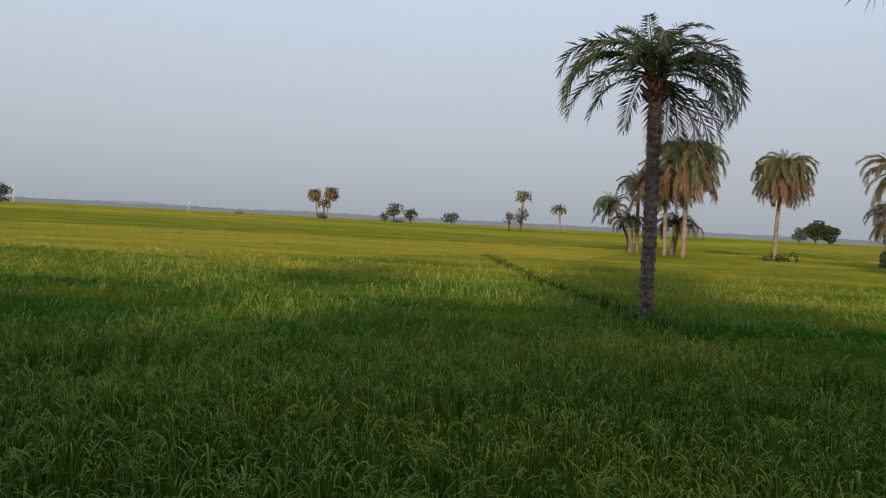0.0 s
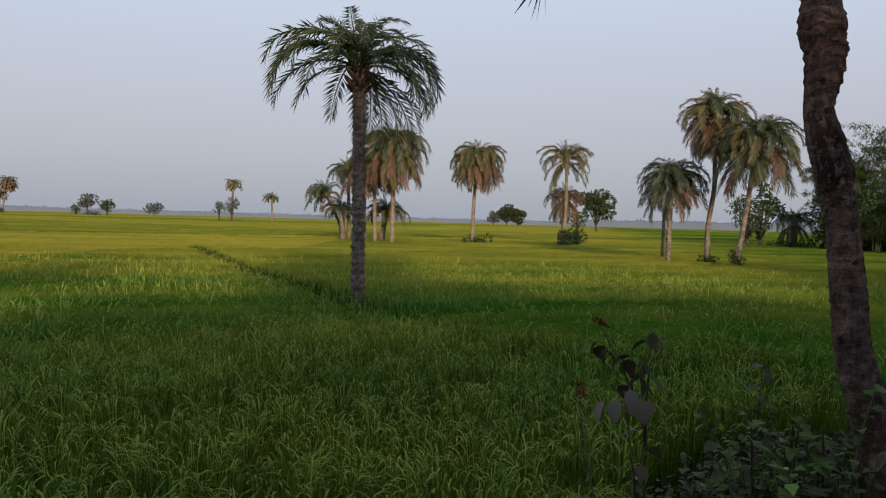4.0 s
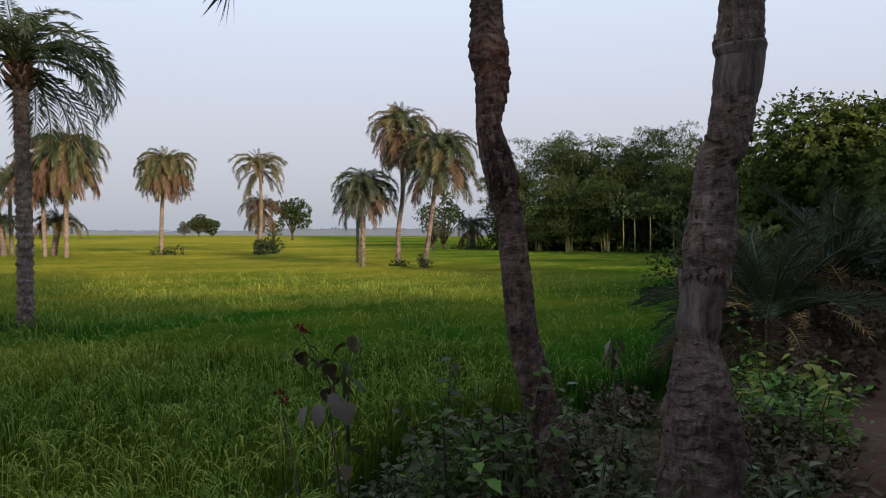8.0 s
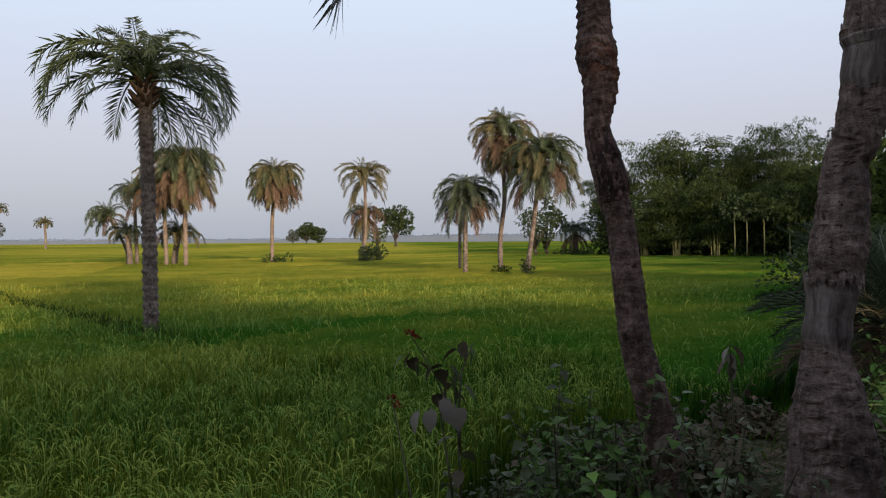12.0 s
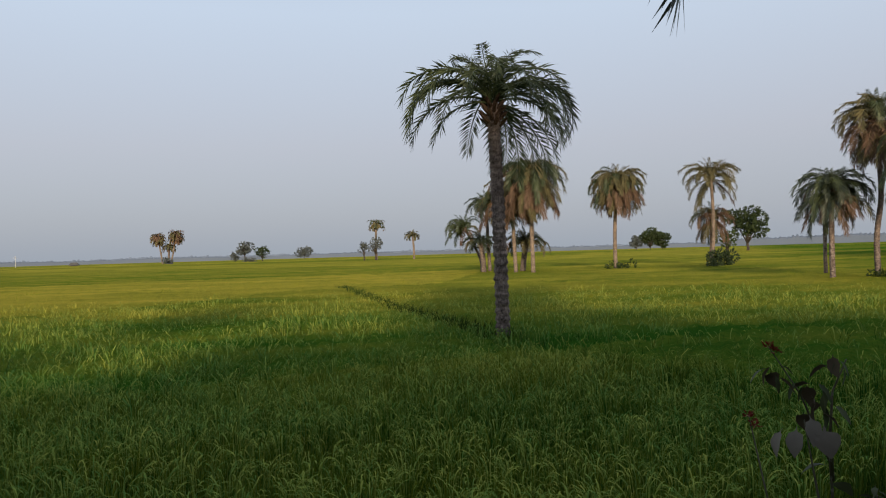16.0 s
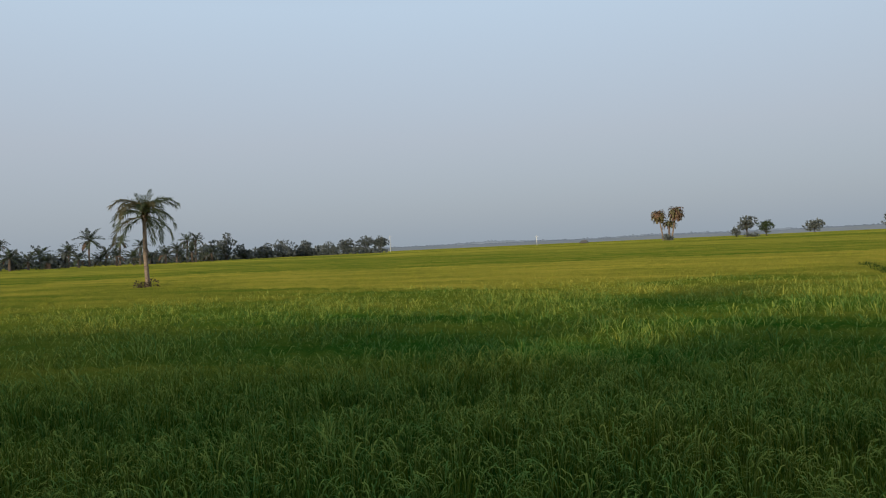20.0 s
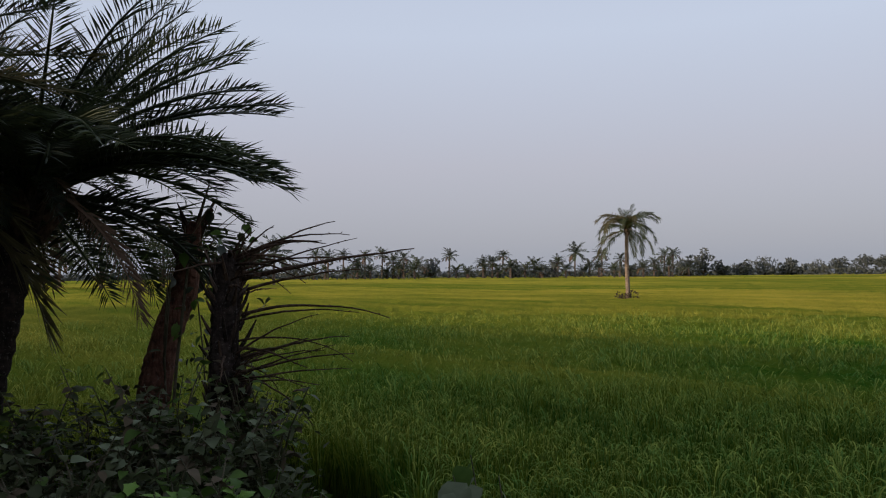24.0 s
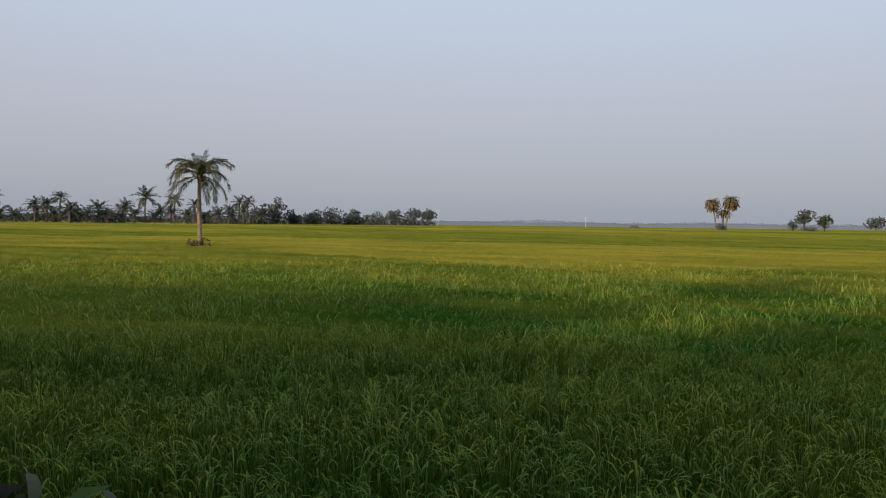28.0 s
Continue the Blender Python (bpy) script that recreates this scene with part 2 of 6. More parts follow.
def bark_material(name, dark, mid, pale, ring=9.0, rough=0.9, bump=0.6):
    """Rough palm bark: broken rings of leaf scars across, fibre along, stains and small lichen flecks."""
    k = Nodes(name)
    co = k.object_co()
    warp = k.n("ShaderNodeTexNoise", Scale=3.0, Detail=3.0)
    k.link(co, warp.inputs["Vector"])
    bent = k.n("ShaderNodeMix")
    bent.data_type, bent.blend_type = "RGBA", "LINEAR_LIGHT"
    bent.inputs[0].default_value = 0.07
    k.link(co, bent.inputs[6])
    k.link(warp.outputs["Color"], bent.inputs[7])
    mp = k.n("ShaderNodeMapping")
    k.link(bent.outputs[2], mp.inputs["Vector"])
    mp.inputs["Scale"].default_value = (5.0, 5.0, ring * 0.9)
    scars = k.noise(1.6, 6.0, 0.7, mp.outputs[0])
    mp2 = k.n("ShaderNodeMapping")
    k.link(bent.outputs[2], mp2.inputs["Vector"])
    mp2.inputs["Scale"].default_value = (34, 34, 5.0)
    fibre = k.noise(1.0, 4.0, 0.65, mp2.outputs[0])
    stain = k.noise(2.1, 4.0, 0.6, co)
    spots = k.noise(38.0, 2.0, 0.5, co)
    c = k.ramp(k.math("ADD", k.math("MULTIPLY", scars, 0.6), k.math("MULTIPLY", fibre, 0.4)), ((0.36, dark), (0.5, mid), (0.66, pale)))
    c = k.mix(0.75, c, k.ramp(stain, ((0.35, (0.45, 0.42, 0.40)), (0.65, (1.25, 1.2, 1.15)))), "MULTIPLY")
    c = k.mix(k.math("MULTIPLY", k.math("GREATER_THAN", spots, 0.66), 0.28), c, (0.24, 0.22, 0.20))
    k.color(c, rough, 0.12)
    k.bump(k.math("ADD", scars, k.math("MULTIPLY", fibre, 0.6)), bump, 0.03)
    return k.mat


BARK = bark_material("palm_bark", (0.032, 0.024, 0.021), (0.155, 0.122, 0.108), (0.34, 0.28, 0.25), 9.0)
BARK_WARM = bark_material("palm_bark_warm", (0.085, 0.066, 0.053), (0.21, 0.162, 0.130), (0.33, 0.27, 0.22))
BARK_NEAR = bark_material("palm_bark_near", (0.022, 0.014, 0.011), (0.105, 0.066, 0.054), (0.24, 0.165, 0.138), 16.0, 0.92, 0.8)
BARK_GREY = bark_material("palm_bark_grey", (0.036, 0.024, 0.020), (0.138, 0.098, 0.084), (0.285, 0.212, 0.186), 14.0, 0.92, 0.9)
BARE_WOOD = bark_material("bare_palm_wood", (0.040, 0.031, 0.027), (0.155, 0.125, 0.112), (0.30, 0.25, 0.228), 0.8, 0.9, 0.9)
BARK_RED = bark_material("palm_bark_red", (0.04, 0.022, 0.016), (0.13, 0.062, 0.042), (0.22, 0.12, 0.085), 7.0)
BARK_DEAD = bark_material("palm_bark_dead", (0.030, 0.022, 0.018), (0.085, 0.060, 0.048), (0.17, 0.13, 0.105), 4.0)
# western palms: their shaded silhouette against the sky is put into the bark colour
BARK_SHADED = bark_material("palm_bark_shaded", (0.010, 0.008, 0.007), (0.032, 0.024, 0.020), (0.075, 0.055, 0.045), 12.0)
WOOD_DARK = bark_material("limb_bark", (0.028, 0.022, 0.018), (0.07, 0.058, 0.048), (0.13, 0.11, 0.095), 2.0)
CULM = bark_material("bamboo_culm", (0.06, 0.07, 0.03), (0.13, 0.14, 0.065), (0.22, 0.22, 0.12), 1.0, 0.6, 0.2)
STALK = bark_material("dry_stalk", (0.022, 0.014, 0.010), (0.070, 0.044, 0.030), (0.145, 0.098, 0.066), 1.0)
STEM = bark_material("weed_stem", (0.04, 0.038, 0.022), (0.09, 0.085, 0.05), (0.14, 0.12, 0.08), 1.0, 0.7, 0.2)


def soil_material():
    k = Nodes("field_soil")
    p = k.position()
    a = k.noise(0.35, 4.0, 0.6, p)
    b = k.noise(9.0, 5.0, 0.65, p)
    f = k.math("ADD", k.math("MULTIPLY", a, 0.5), k.math("MULTIPLY", b, 0.5))
    c = k.ramp(f, ((0.3, (0.035, 0.030, 0.018)), (0.5, (0.065, 0.058, 0.030)), (0.7, (0.115, 0.092, 0.058))))
    k.color(c, 0.95, 0.0)
    k.bump(b, 0.8, 0.04)
    return k.mat


def path_material():
    k = Nodes("trodden_earth")
    p = k.position()
    a = k.noise(0.9, 4.0, 0.6, p)
    b = k.noise(22.0, 5.0, 0.7, p)
    f = k.math("ADD", k.math("MULTIPLY", a, 0.6), k.math("MULTIPLY", b, 0.4))
    c = k.ramp(f, ((0.3, (0.052, 0.030, 0.021)), (0.5, (0.105, 0.064, 0.045)), (0.7, (0.17, 0.115, 0.085))))
    k.color(c, 0.95, 0.0)
    k.bump(b, 0.7, 0.02)
    return k.mat


SOIL, EARTH = soil_material(), path_material()
LITTER = leaf_material("leaf_litter", (0.06, 0.040, 0.026), (0.19, 0.13, 0.085), 0.9, 0.05, 12.0, 0.1)


def plain(name, c, rough):
    k = Nodes(name)
    v = k.noise(4.0, 3.0, 0.6, k.object_co())
    k.color(k.mix(0.5, c, k.ramp(v, ((0.3, (0.7, 0.7, 0.7)), (0.7, (1.1, 1.1, 1.1)))), "MULTIPLY"), rough, 0.3)
    return k.mat


CONCRETE = plain("whitewashed_concrete", (0.50, 0.49, 0.47), 0.8)
THATCH = plain("grey_thatch", (0.09, 0.085, 0.078), 0.9)
MUDWALL = plain("mud_wall", (0.10, 0.08, 0.065), 0.9)


# ---- mesh helpers ----
class Geo:
    """Vertices and faces of one mesh."""

    def __init__(self):
        self.v, self.f = [], []

    def tube(self, pts, radii, sides=8, caps=True, twist=0.0, wobble=None):
        base = len(self.v)
        n = len(pts)
        side = None
        for i, (p, r) in enumerate(zip(pts, radii)):
            t = (Vector(pts[min(i + 1, n - 1)]) - Vector(pts[max(i - 1, 0)])).normalized()
            if side is None:
                side = t.cross(Vector((0, 1, 0)) if abs(t.y) < 0.9 else Vector((1, 0, 0))).normalized()
            side = (side - t * side.dot(t)).normalized()
            up = t.cross(side)
            for j in range(sides):
                a = 2 * math.pi * j / sides + twist * i
                rr = r if wobble is None else r * wobble(i, j, a)
                self.v.append(Vector(p) + (side * math.cos(a) + up * math.sin(a)) * rr)
        for i in range(n - 1):
            for j in range(sides):
                a, b = base + i * sides + j, base + i * sides + (j + 1) % sides
                self.f.append((a, b, b + sides, a + sides))
        if caps:
            self.f.append(tuple(base + (n - 1) * sides + j for j in range(sides)))
            self.f.append(tuple(base + j for j in reversed(range(sides))))
        return self

    def kite(self, p, d, w, length, width, at=0.45, sag=0.0):
        """A narrow pointed leaflet: from p along d, w across."""
        i = len(self.v)
        m = p + d * (length * at) + Vector((0, 0, sag * 0.2))
        self.v += [p, m + w * (width / 2), p + d * length + Vector((0, 0, -sag)), m - w * (width / 2)]
        self.f += [(i, i + 1, i + 2), (i, i + 2, i + 3)]

    def mesh(self, name, mat, smooth=False):
        me = bpy.data.meshes.new(name)
        me.from_pydata([tuple(q) for q in self.v], [], self.f)
        me.materials.append(mat)
        if smooth:
            me.polygons.foreach_set("use_smooth", [True] * len(me.polygons))
        me.update()
        return me


def part(name, me, parent, label="", m=None):
    ob = new(name, me)
    ob.parent = parent
    if m is not None:
        ob.matrix_basis = m
    if label:
        ob["label"] = label
    return ob


def root(name, at, label, category, group="", kind=""):
    ob = new(name)
    ob.empty_display_size = 0.2
    ob.location = at
    return tagged(ob, label, category, group, kind)


def smooth01(a, b, x):
    t = np.clip((x - a) / (b - a), 0, 1)
    return t * t * (3 - 2 * t)


# the plain rises a little towards the far villages
def plain_rise(r):
    return 1.05 * smooth01(60.0, 260.0, r)


EDGE_X = np.array([-400, -60, -13, -9.2, -8.2, -7.0, -5.6, -4.3, -3.0, -1.0, 0.5, 1.6, 2.6, 3.6, 5.0, 7.0, 9.5, 14, 26, 60, 400.0])
EDGE_Y = np.array([-160, -24, -4.2, -1.2, 1.2, 2.5, 2.5, 1.7, 1.0, 0.9, 1.2, 2.2, 3.5, 4.4, 4.8, 4.7, 4.9, 6.2, 9.5, 20, 130.0])


def bank_depth(x, y):
    """Metres inside the bank (positive) or out in the field (negative), roughly."""
    return (np.interp(x, EDGE_X, EDGE_Y) - y) * 0.8


def ground_z(x, y):
    x, y = np.asarray(x, float), np.asarray(y, float)
    d = bank_depth(x, y)
    z = 0.55 * smooth01(-0.5, 0.9, d) + plain_rise(np.hypot(x, y)) * smooth01(0.5, -3.0, d)
    return z


def gz(x, y):
    return float(ground_z(x, y))


# ---- ground, path ----
def make_ground():
    u = np.linspace(-1, 1, 181)
    c = np.sinh(u * 7.2) / math.sinh(7.2) * 3500
    X, Y = np.meshgrid(c, c, indexing="ij")
    Z = ground_z(X, Y)
    near = np.hypot(X, Y) < 40
    wob = np.array([noise.noise((a * 0.9, b * 0.9, 0)) for a, b in zip(X[near], Y[near])])
    Z[near] += wob * 0.05
    n = len(c)
    idx = np.arange(n * n).reshape(n, n)
    faces = np.stack([idx[:-1, :-1], idx[1:, :-1], idx[1:, 1:], idx[:-1, 1:]], -1).reshape(-1, 4)
    me = bpy.data.meshes.new("ground")
    me.from_pydata(np.stack([X, Y, Z], -1).reshape(-1, 3).tolist(), [], faces.tolist())
    me.materials.append(SOIL)
    me.polygons.foreach_set("use_smooth", [True] * len(me.polygons))
    tagged(new("ground", me), "brown muddy field soil and raised earth bank", "ground", kind="structure")


make_ground()


def make_path():
    cx = np.linspace(-30, 30, 121)
    cy = np.interp(cx, [-30, -8, -3, 0, 3, 5.5, 8, 12, 30], [-14, -3.2, -1.2, -0.5, 0.2, 1.0, 2.1, 3.6, 9.8])
    g = Geo()
    m = 7
    for i, (a, b) in enumerate(zip(cx, cy)):
        half = 0.85 + 0.18 * noise.noise((a * 0.7, 3.0, 0))
        for j in range(m):
            s = (j / (m - 1) - 0.5) * 2
            x, y = a - 0.3 * s * half, b + 0.95 * s * half
            g.v.append((x, y, gz(x, y) + 0.07 - 0.04 * s * s + 0.02 * noise.noise((x * 2, y * 2, 5))))
    for i in range(len(cx) - 1):
        for j in range(m - 1):
            a = i * m + j
            g.f.append((a, a + m, a + m + 1, a + 1))
    tagged(new("path", g.mesh("path", EARTH, True)), "trodden bare earth footpath along the bank", "path", kind="structure")


make_path()


# ---- rice ----
BUNDS = (((2.4, 43.0), (3.1, 24.0)), ((3.1, 24.0), (3.9, 16.8)), ((3.9, 16.8), (3.95, 13.8)), ((-60, 66), (2.4, 43.0)), ((2.4, 43.0), (10.3, 87.0)),
         ((2.4, 43), (34, 52)), ((3.1, 24), (26, 29)), ((26, 29), (40, 38)), ((-40, 36), (-70, 90)), ((3.95, 13.8), (4.4, 8.4)), ((4.4, 8.4), (6.1, 6.0)))


def bund_gap(x, y, half):
    keep = np.ones(len(x), bool)
    for (ax, ay), (bx, by) in BUNDS:
        dx, dy = bx - ax, by - ay
        s = np.clip(((x - ax) * dx + (y - ay) * dy) / (dx * dx + dy * dy), 0, 1)
        keep &= np.hypot(x - ax - s * dx, y - ay - s * dy) > half
    return keep


def strip_mesh(name, p, d, side, seg, label):
    """Ribbons: p base points (n,3), d list of offsets per station (n,3), half widths per station; the last station is the tip."""
    n = len(p)
    st = len(d)
    vs = []
    for q, w in zip(d[:-1], side):
        vs.append(p + q - w)
        vs.append(p + q + w)
    vs.append(p + d[-1])
    k = len(vs)
    v = np.stack(vs, 1).reshape(-1, 3)
    base = np.arange(n)[:, None] * k
    tris = []
    for s in range(st - 2):
        a = 2 * s
        tris += [[a, a + 1, a + 3], [a, a + 3, a + 2]]
    a = 2 * (st - 2)
    tris.append([a, a + 1, a + 2])
    f = (base[:, None, :] + np.array(tris)[None]).reshape(-1, 3)
    me = bpy.data.meshes.new(name)
    me.vertices.add(len(v))
    me.vertices.foreach_set("co", v.astype(np.float32).ravel())
    me.loops.add(f.size)
    me.loops.foreach_set("vertex_index", f.astype(np.int32).ravel())
    me.polygons.add(len(f))
    me.polygons.foreach_set("loop_start", np.arange(len(f), dtype=np.int32) * 3)
    me.update(calc_edges=True)
    me.materials.append(seg)
    return me


def greener_plot(x, y):
    """The plot east of the ridge, still green and without full ears."""
    edge = np.interp(y, [4.9, 6.0, 6.7, 8.4, 13.8, 16.8, 24.0, 43.0], [7.15, 6.1, 5.0, 4.4, 3.95, 3.9, 3.1, 2.4])
    return (x > edge) & (y < 13.8 + 0.5 * np.sin(x * 0.8))


def rice_zone(name, r0, r1, step, blades, width, height, stations, ears, rng, label, spread=0.3, mat=None, plot=None):
    m = int(r1 * 1.22 / step) + 1
    gx, gy = np.meshgrid(np.arange(-m, m + 1) * step, np.arange(-m, m + 1) * step, indexing="ij")
    x = gx.ravel() + rng.uniform(-0.35, 0.35, gx.size) * step
    y = gy.ravel() + rng.uniform(-0.35, 0.35, gx.size) * step
    r, az = np.hypot(x, y), np.degrees(np.arctan2(x, y))
    # neighbouring zones thin out into each other
    dice = rng.random(len(r))
    enter = np.clip((r - r0 * 0.78) / (r0 * 0.44), 0, 1) if r0 > 1 else np.ones(len(r))
    leave = np.clip((r1 * 1.22 - r) / (r1 * 0.44), 0, 1)
    keep = (dice < enter) & (dice < leave) & (r > 0.5) & (az > -104) & (az < 84) & (bank_depth(x, y) < -0.25)
    x, y = x[keep], y[keep]
    keep = bund_gap(x, y, 0.05 + step * 0.42)
    if plot is not None:
        keep &= greener_plot(x, y) == plot
    x, y = x[keep], y[keep]
    tall = height * (1 + 0.10 * np.sin(x * 0.9 + 1.3 * np.sin(y * 0.5)) * np.sin(y * 0.8) + rng.uniform(-0.2, 0.12, len(x)))

    def blades_of(count, w, hs, tilt, bend, power, mat, nm, at, widths):
        """Ribbons that rise steeply and bend over towards the tip; at: stations along the ribbon, widths at all but the tip."""
        n = len(x) * count
        X, Y, H = np.repeat(x, count), np.repeat(y, count), np.repeat(tall, count) * rng.uniform(hs[0], hs[1], n)
        a = rng.uniform(0, 2 * np.pi, n)
        if mat is EAR:      # the ears of one plant hang over roughly together
            a = np.repeat(rng.uniform(0, 2 * np.pi, len(x)), count) + rng.normal(0, 0.9, n)
        out = np.stack([np.cos(a), np.sin(a), 0 * a], 1)
        b = a + rng.uniform(-0.8, 0.8, n) + np.pi / 2
        acr = np.stack([np.cos(b), np.sin(b), 0 * b], 1) * (w / 2 * rng.uniform(0.7, 1.3, n))[:, None]
        p = np.stack([X, Y, ground_z(X, Y) - 0.02], 1) + out * (rng.uniform(0.0, 0.35, n) * spread)[:, None]
        t0, bd = np.radians(rng.uniform(tilt[0], tilt[1], n)), np.radians(rng.uniform(bend[0], bend[1], n))
        up = np.array([0, 0, 1.0])[None]
        d = [np.zeros((n, 3))]
        for s0, s1 in zip(at, at[1:]):
            step_ = np.zeros((n, 3))
            for q in (0.25, 0.75):
                ang = (t0 + bd * (s0 + (s1 - s0) * q) ** power)[:, None]
                step_ += (out * np.sin(ang) + up * np.cos(ang)) * (H * (s1 - s0) / 2)[:, None]
            d.append(d[-1] + step_)
        return strip_mesh(nm, p, d, [acr * f_ for f_ in widths], mat, label)

    at_, widths_ = {4: ((0, 0.62, 0.85, 1.0), (0.6, 1.0, 0.85)), 3: ((0, 0.6, 1.0), (0.8, 1.0)), 2: ((0, 1.0), (1.0,))}[stations]
    field = new(name, blades_of(blades, width, (0.78, 1.08), (2, 16), (20, 110), 5.0, mat or RICE, name, at_, widths_))
    tagged(field, label, "rice", kind="stuff")
    if ears:
        if stations == 4:
            at_, widths_ = (0, 0.80, 0.88, 0.935, 0.97, 1.0), (0.35, 0.6, 1.2, 1.5, 1.1)
        else:
            at_, widths_ = (0, 0.75, 0.9, 1.0), (0.5, 0.9, 1.3)
        tagged(new(name + "_ears", blades_of(ears, width * 0.95, (1.04, 1.24), (2, 11), (120, 200), 8.0, EAR, name + "_ears", at_, widths_)),
               "drooping pale green ears of the standing rice", "rice", kind="stuff")


rng = np.random.default_rng(7)
rice_zone("rice_plants", 0.5, 11.0, 0.19, 32, 0.0075, 0.74, 4, 11, rng, "dense green rice plants standing in rows", 0.20, None, False)
rice_zone("green_rice_plants", 0.5, 11.0, 0.19, 34, 0.0075, 0.75, 4, 5, rng, "darker green rice plants with few ears", 0.20, RICE_GREEN, True)
rice_zone("rice_plants_mid", 11.0, 28.0, 0.27, 15, 0.013, 0.74, 3, 6, rng, "dense green and yellowing rice plants in the open field", 0.24, None, False)
rice_zone("green_rice_plants_mid", 11.0, 28.0, 0.27, 16, 0.013, 0.74, 3, 2, rng, "green and yellowing rice plants east of the ridge", 0.24, RICE_GREEN, True)
rice_zone("rice_plants_far", 28.0, 90.0, 0.70, 10, 0.055, 0.78, 2, 0, rng, "yellowing rice plants in the far field", 0.7)
rice_zone("rice_plants_farther", 90.0, 180.0, 1.6, 7, 0.26, 0.80, 2, 0, rng, "yellow green rice plants beyond the palms", 1.6)
rice_zone("rice_plants_farthest", 180.0, 540.0, 4.0, 5, 0.95, 0.82, 2, 0, rng, "yellow green rice towards the horizon", 4.0)


def make_canopy():
    """The closed top of the standing rice, beyond the plants built one by one."""
    rr = np.concatenate([np.linspace(8, 90, 120), np.geomspace(92, 3400, 60)])
    aa = np.radians(np.linspace(-106, 86, 385))
    R, A = np.meshgrid(rr, aa, indexing="ij")
    X, Y = R * np.sin(A), R * np.cos(A)
    Z = ground_z(X, Y) + 0.36 + 0.26 * smooth01(8, 13, R) + 0.04 * smooth01(13, 40, R) + 0.05 * smooth01(80, 120, R)
    Z += np.where(R < 120, 0.05, 0.0) * np.random.default_rng(3).uniform(-1, 1, R.shape)
    gap = bund_gap(X.ravel(), Y.ravel(), 0.5).reshape(X.shape)
    inside = bank_depth(X, Y) > -0.3
    Z = np.where(inside, -0.3, np.where(gap, Z, Z - 0.10))
    n, m = R.shape
    idx = np.arange(n * m).reshape(n, m)
    f = np.stack([idx[:-1, :-1], idx[1:, :-1], idx[1:, 1:], idx[:-1, 1:]], -1).reshape(-1, 4)
    me = bpy.data.meshes.new("rice_field")
    me.from_pydata(np.stack([X, Y, Z], -1).reshape(-1, 3).tolist(), [], f.tolist())
    me.materials.append(CANOPY)
    me.materials.append(CANOPY_GREEN)
    green_ = greener_plot(X.ravel(), Y.ravel()).reshape(X.shape)[:-1, :-1].ravel()
    me.polygons.foreach_set("material_index", green_.astype(np.int32))
    tagged(new("rice_field", me), "wide flat rice field, green turning straw yellow", "rice", kind="stuff")


make_canopy()


# ---- date palms ----
FROND_SHAPES = {   # start angle, total droop, leaflet hang
    "up": (82, 118, 0.14),
    "mid": (66, 158, 0.26),
    "low": (38, 136, 0.34),
    "hang": (-8, 76, 0.30),
    "skirt": (-34, 52, 0.34),
    "rise": (66, 46, 0.02),
    "flat": (36, 56, 0.05),
    "down": (6, 62, 0.10),
    "tip": (-10, 75, 0.20),
    "spear": (80, 44, 0.0),
    "reach_a": (50, 34, 0.02),
    "reach_b": (36, 40, 0.03),
    "reach_c": (22, 48, 0.04),
    "reach_d": (68, 30, 0.02),
    "reach_e": (6, 46, 0.05),
}
STEADY = ("tip", "reach_a", "reach_b", "reach_c", "reach_d", "reach_e")
FROND_LODS = {"near": (52, 0.0080, 0.31), "full": (48, 0.0095, 0.24), "mid": (36, 0.018, 0.32), "far": (12, 0.065, 0.40)}
frond_cache = {}


def pinnate(e0, droop, power, hang, bend, pairs, lw, ll, vee, r, mat, sides=4, fore=(0.45, 0.45)):
    """One pinnate frond, 1 m long on its stalk, bending in the xz plane: start angle and total droop in degrees."""
    g = Geo()
    steps = 14
    pts, tans = [Vector((0, 0, 0))], []
    for i in range(steps):
        s = (i + 0.5) / steps
        a = radians(e0 - droop * s ** power)
        t = Vector((math.cos(a), bend * s, math.sin(a))).normalized()
        tans.append(t)
        pts.append(pts[-1] + t / steps)
    g.tube(pts, [0.015 * (1 - 0.82 * i / steps) for i in range(steps + 1)], sides, False)
    sideways = Vector((0, 1, 0))
    for i in range(pairs):
        s = 0.14 + 0.86 * (i + 0.5) / pairs
        k = min(int(s * steps), steps - 1)
        p = pts[k].lerp(pts[k + 1], s * steps - k)
        t = tans[k]
        up = t.cross(sideways)
        if up.z < 0:
            up = -up
        size = ll * (0.35 + 0.65 * math.sin(math.pi * min(1.0, 0.10 + s * 0.84)) ** 0.7) * 0.62
        for sd in (1, -1):
            f = fore[0] + fore[1] * s + r.uniform(-0.12, 0.12)
            d = t * f + sideways * (sd * (0.95 - 0.35 * s)) + up * (r.choice(vee) + r.uniform(-0.12, 0.12)) + Vector((0, 0, -hang * r.uniform(0.5, 1.5)))
            d.normalize()
            w = (t - d * t.dot(d)).normalized()
            g.kite(p, d, w, size * r.uniform(0.82, 1.15), lw * r.uniform(0.8, 1.2), 0.36, 0.008 + hang * 0.06)
    g.kite(pts[-1], tans[-1], sideways, ll * 0.35, lw)
    return g.mesh("frond", mat)


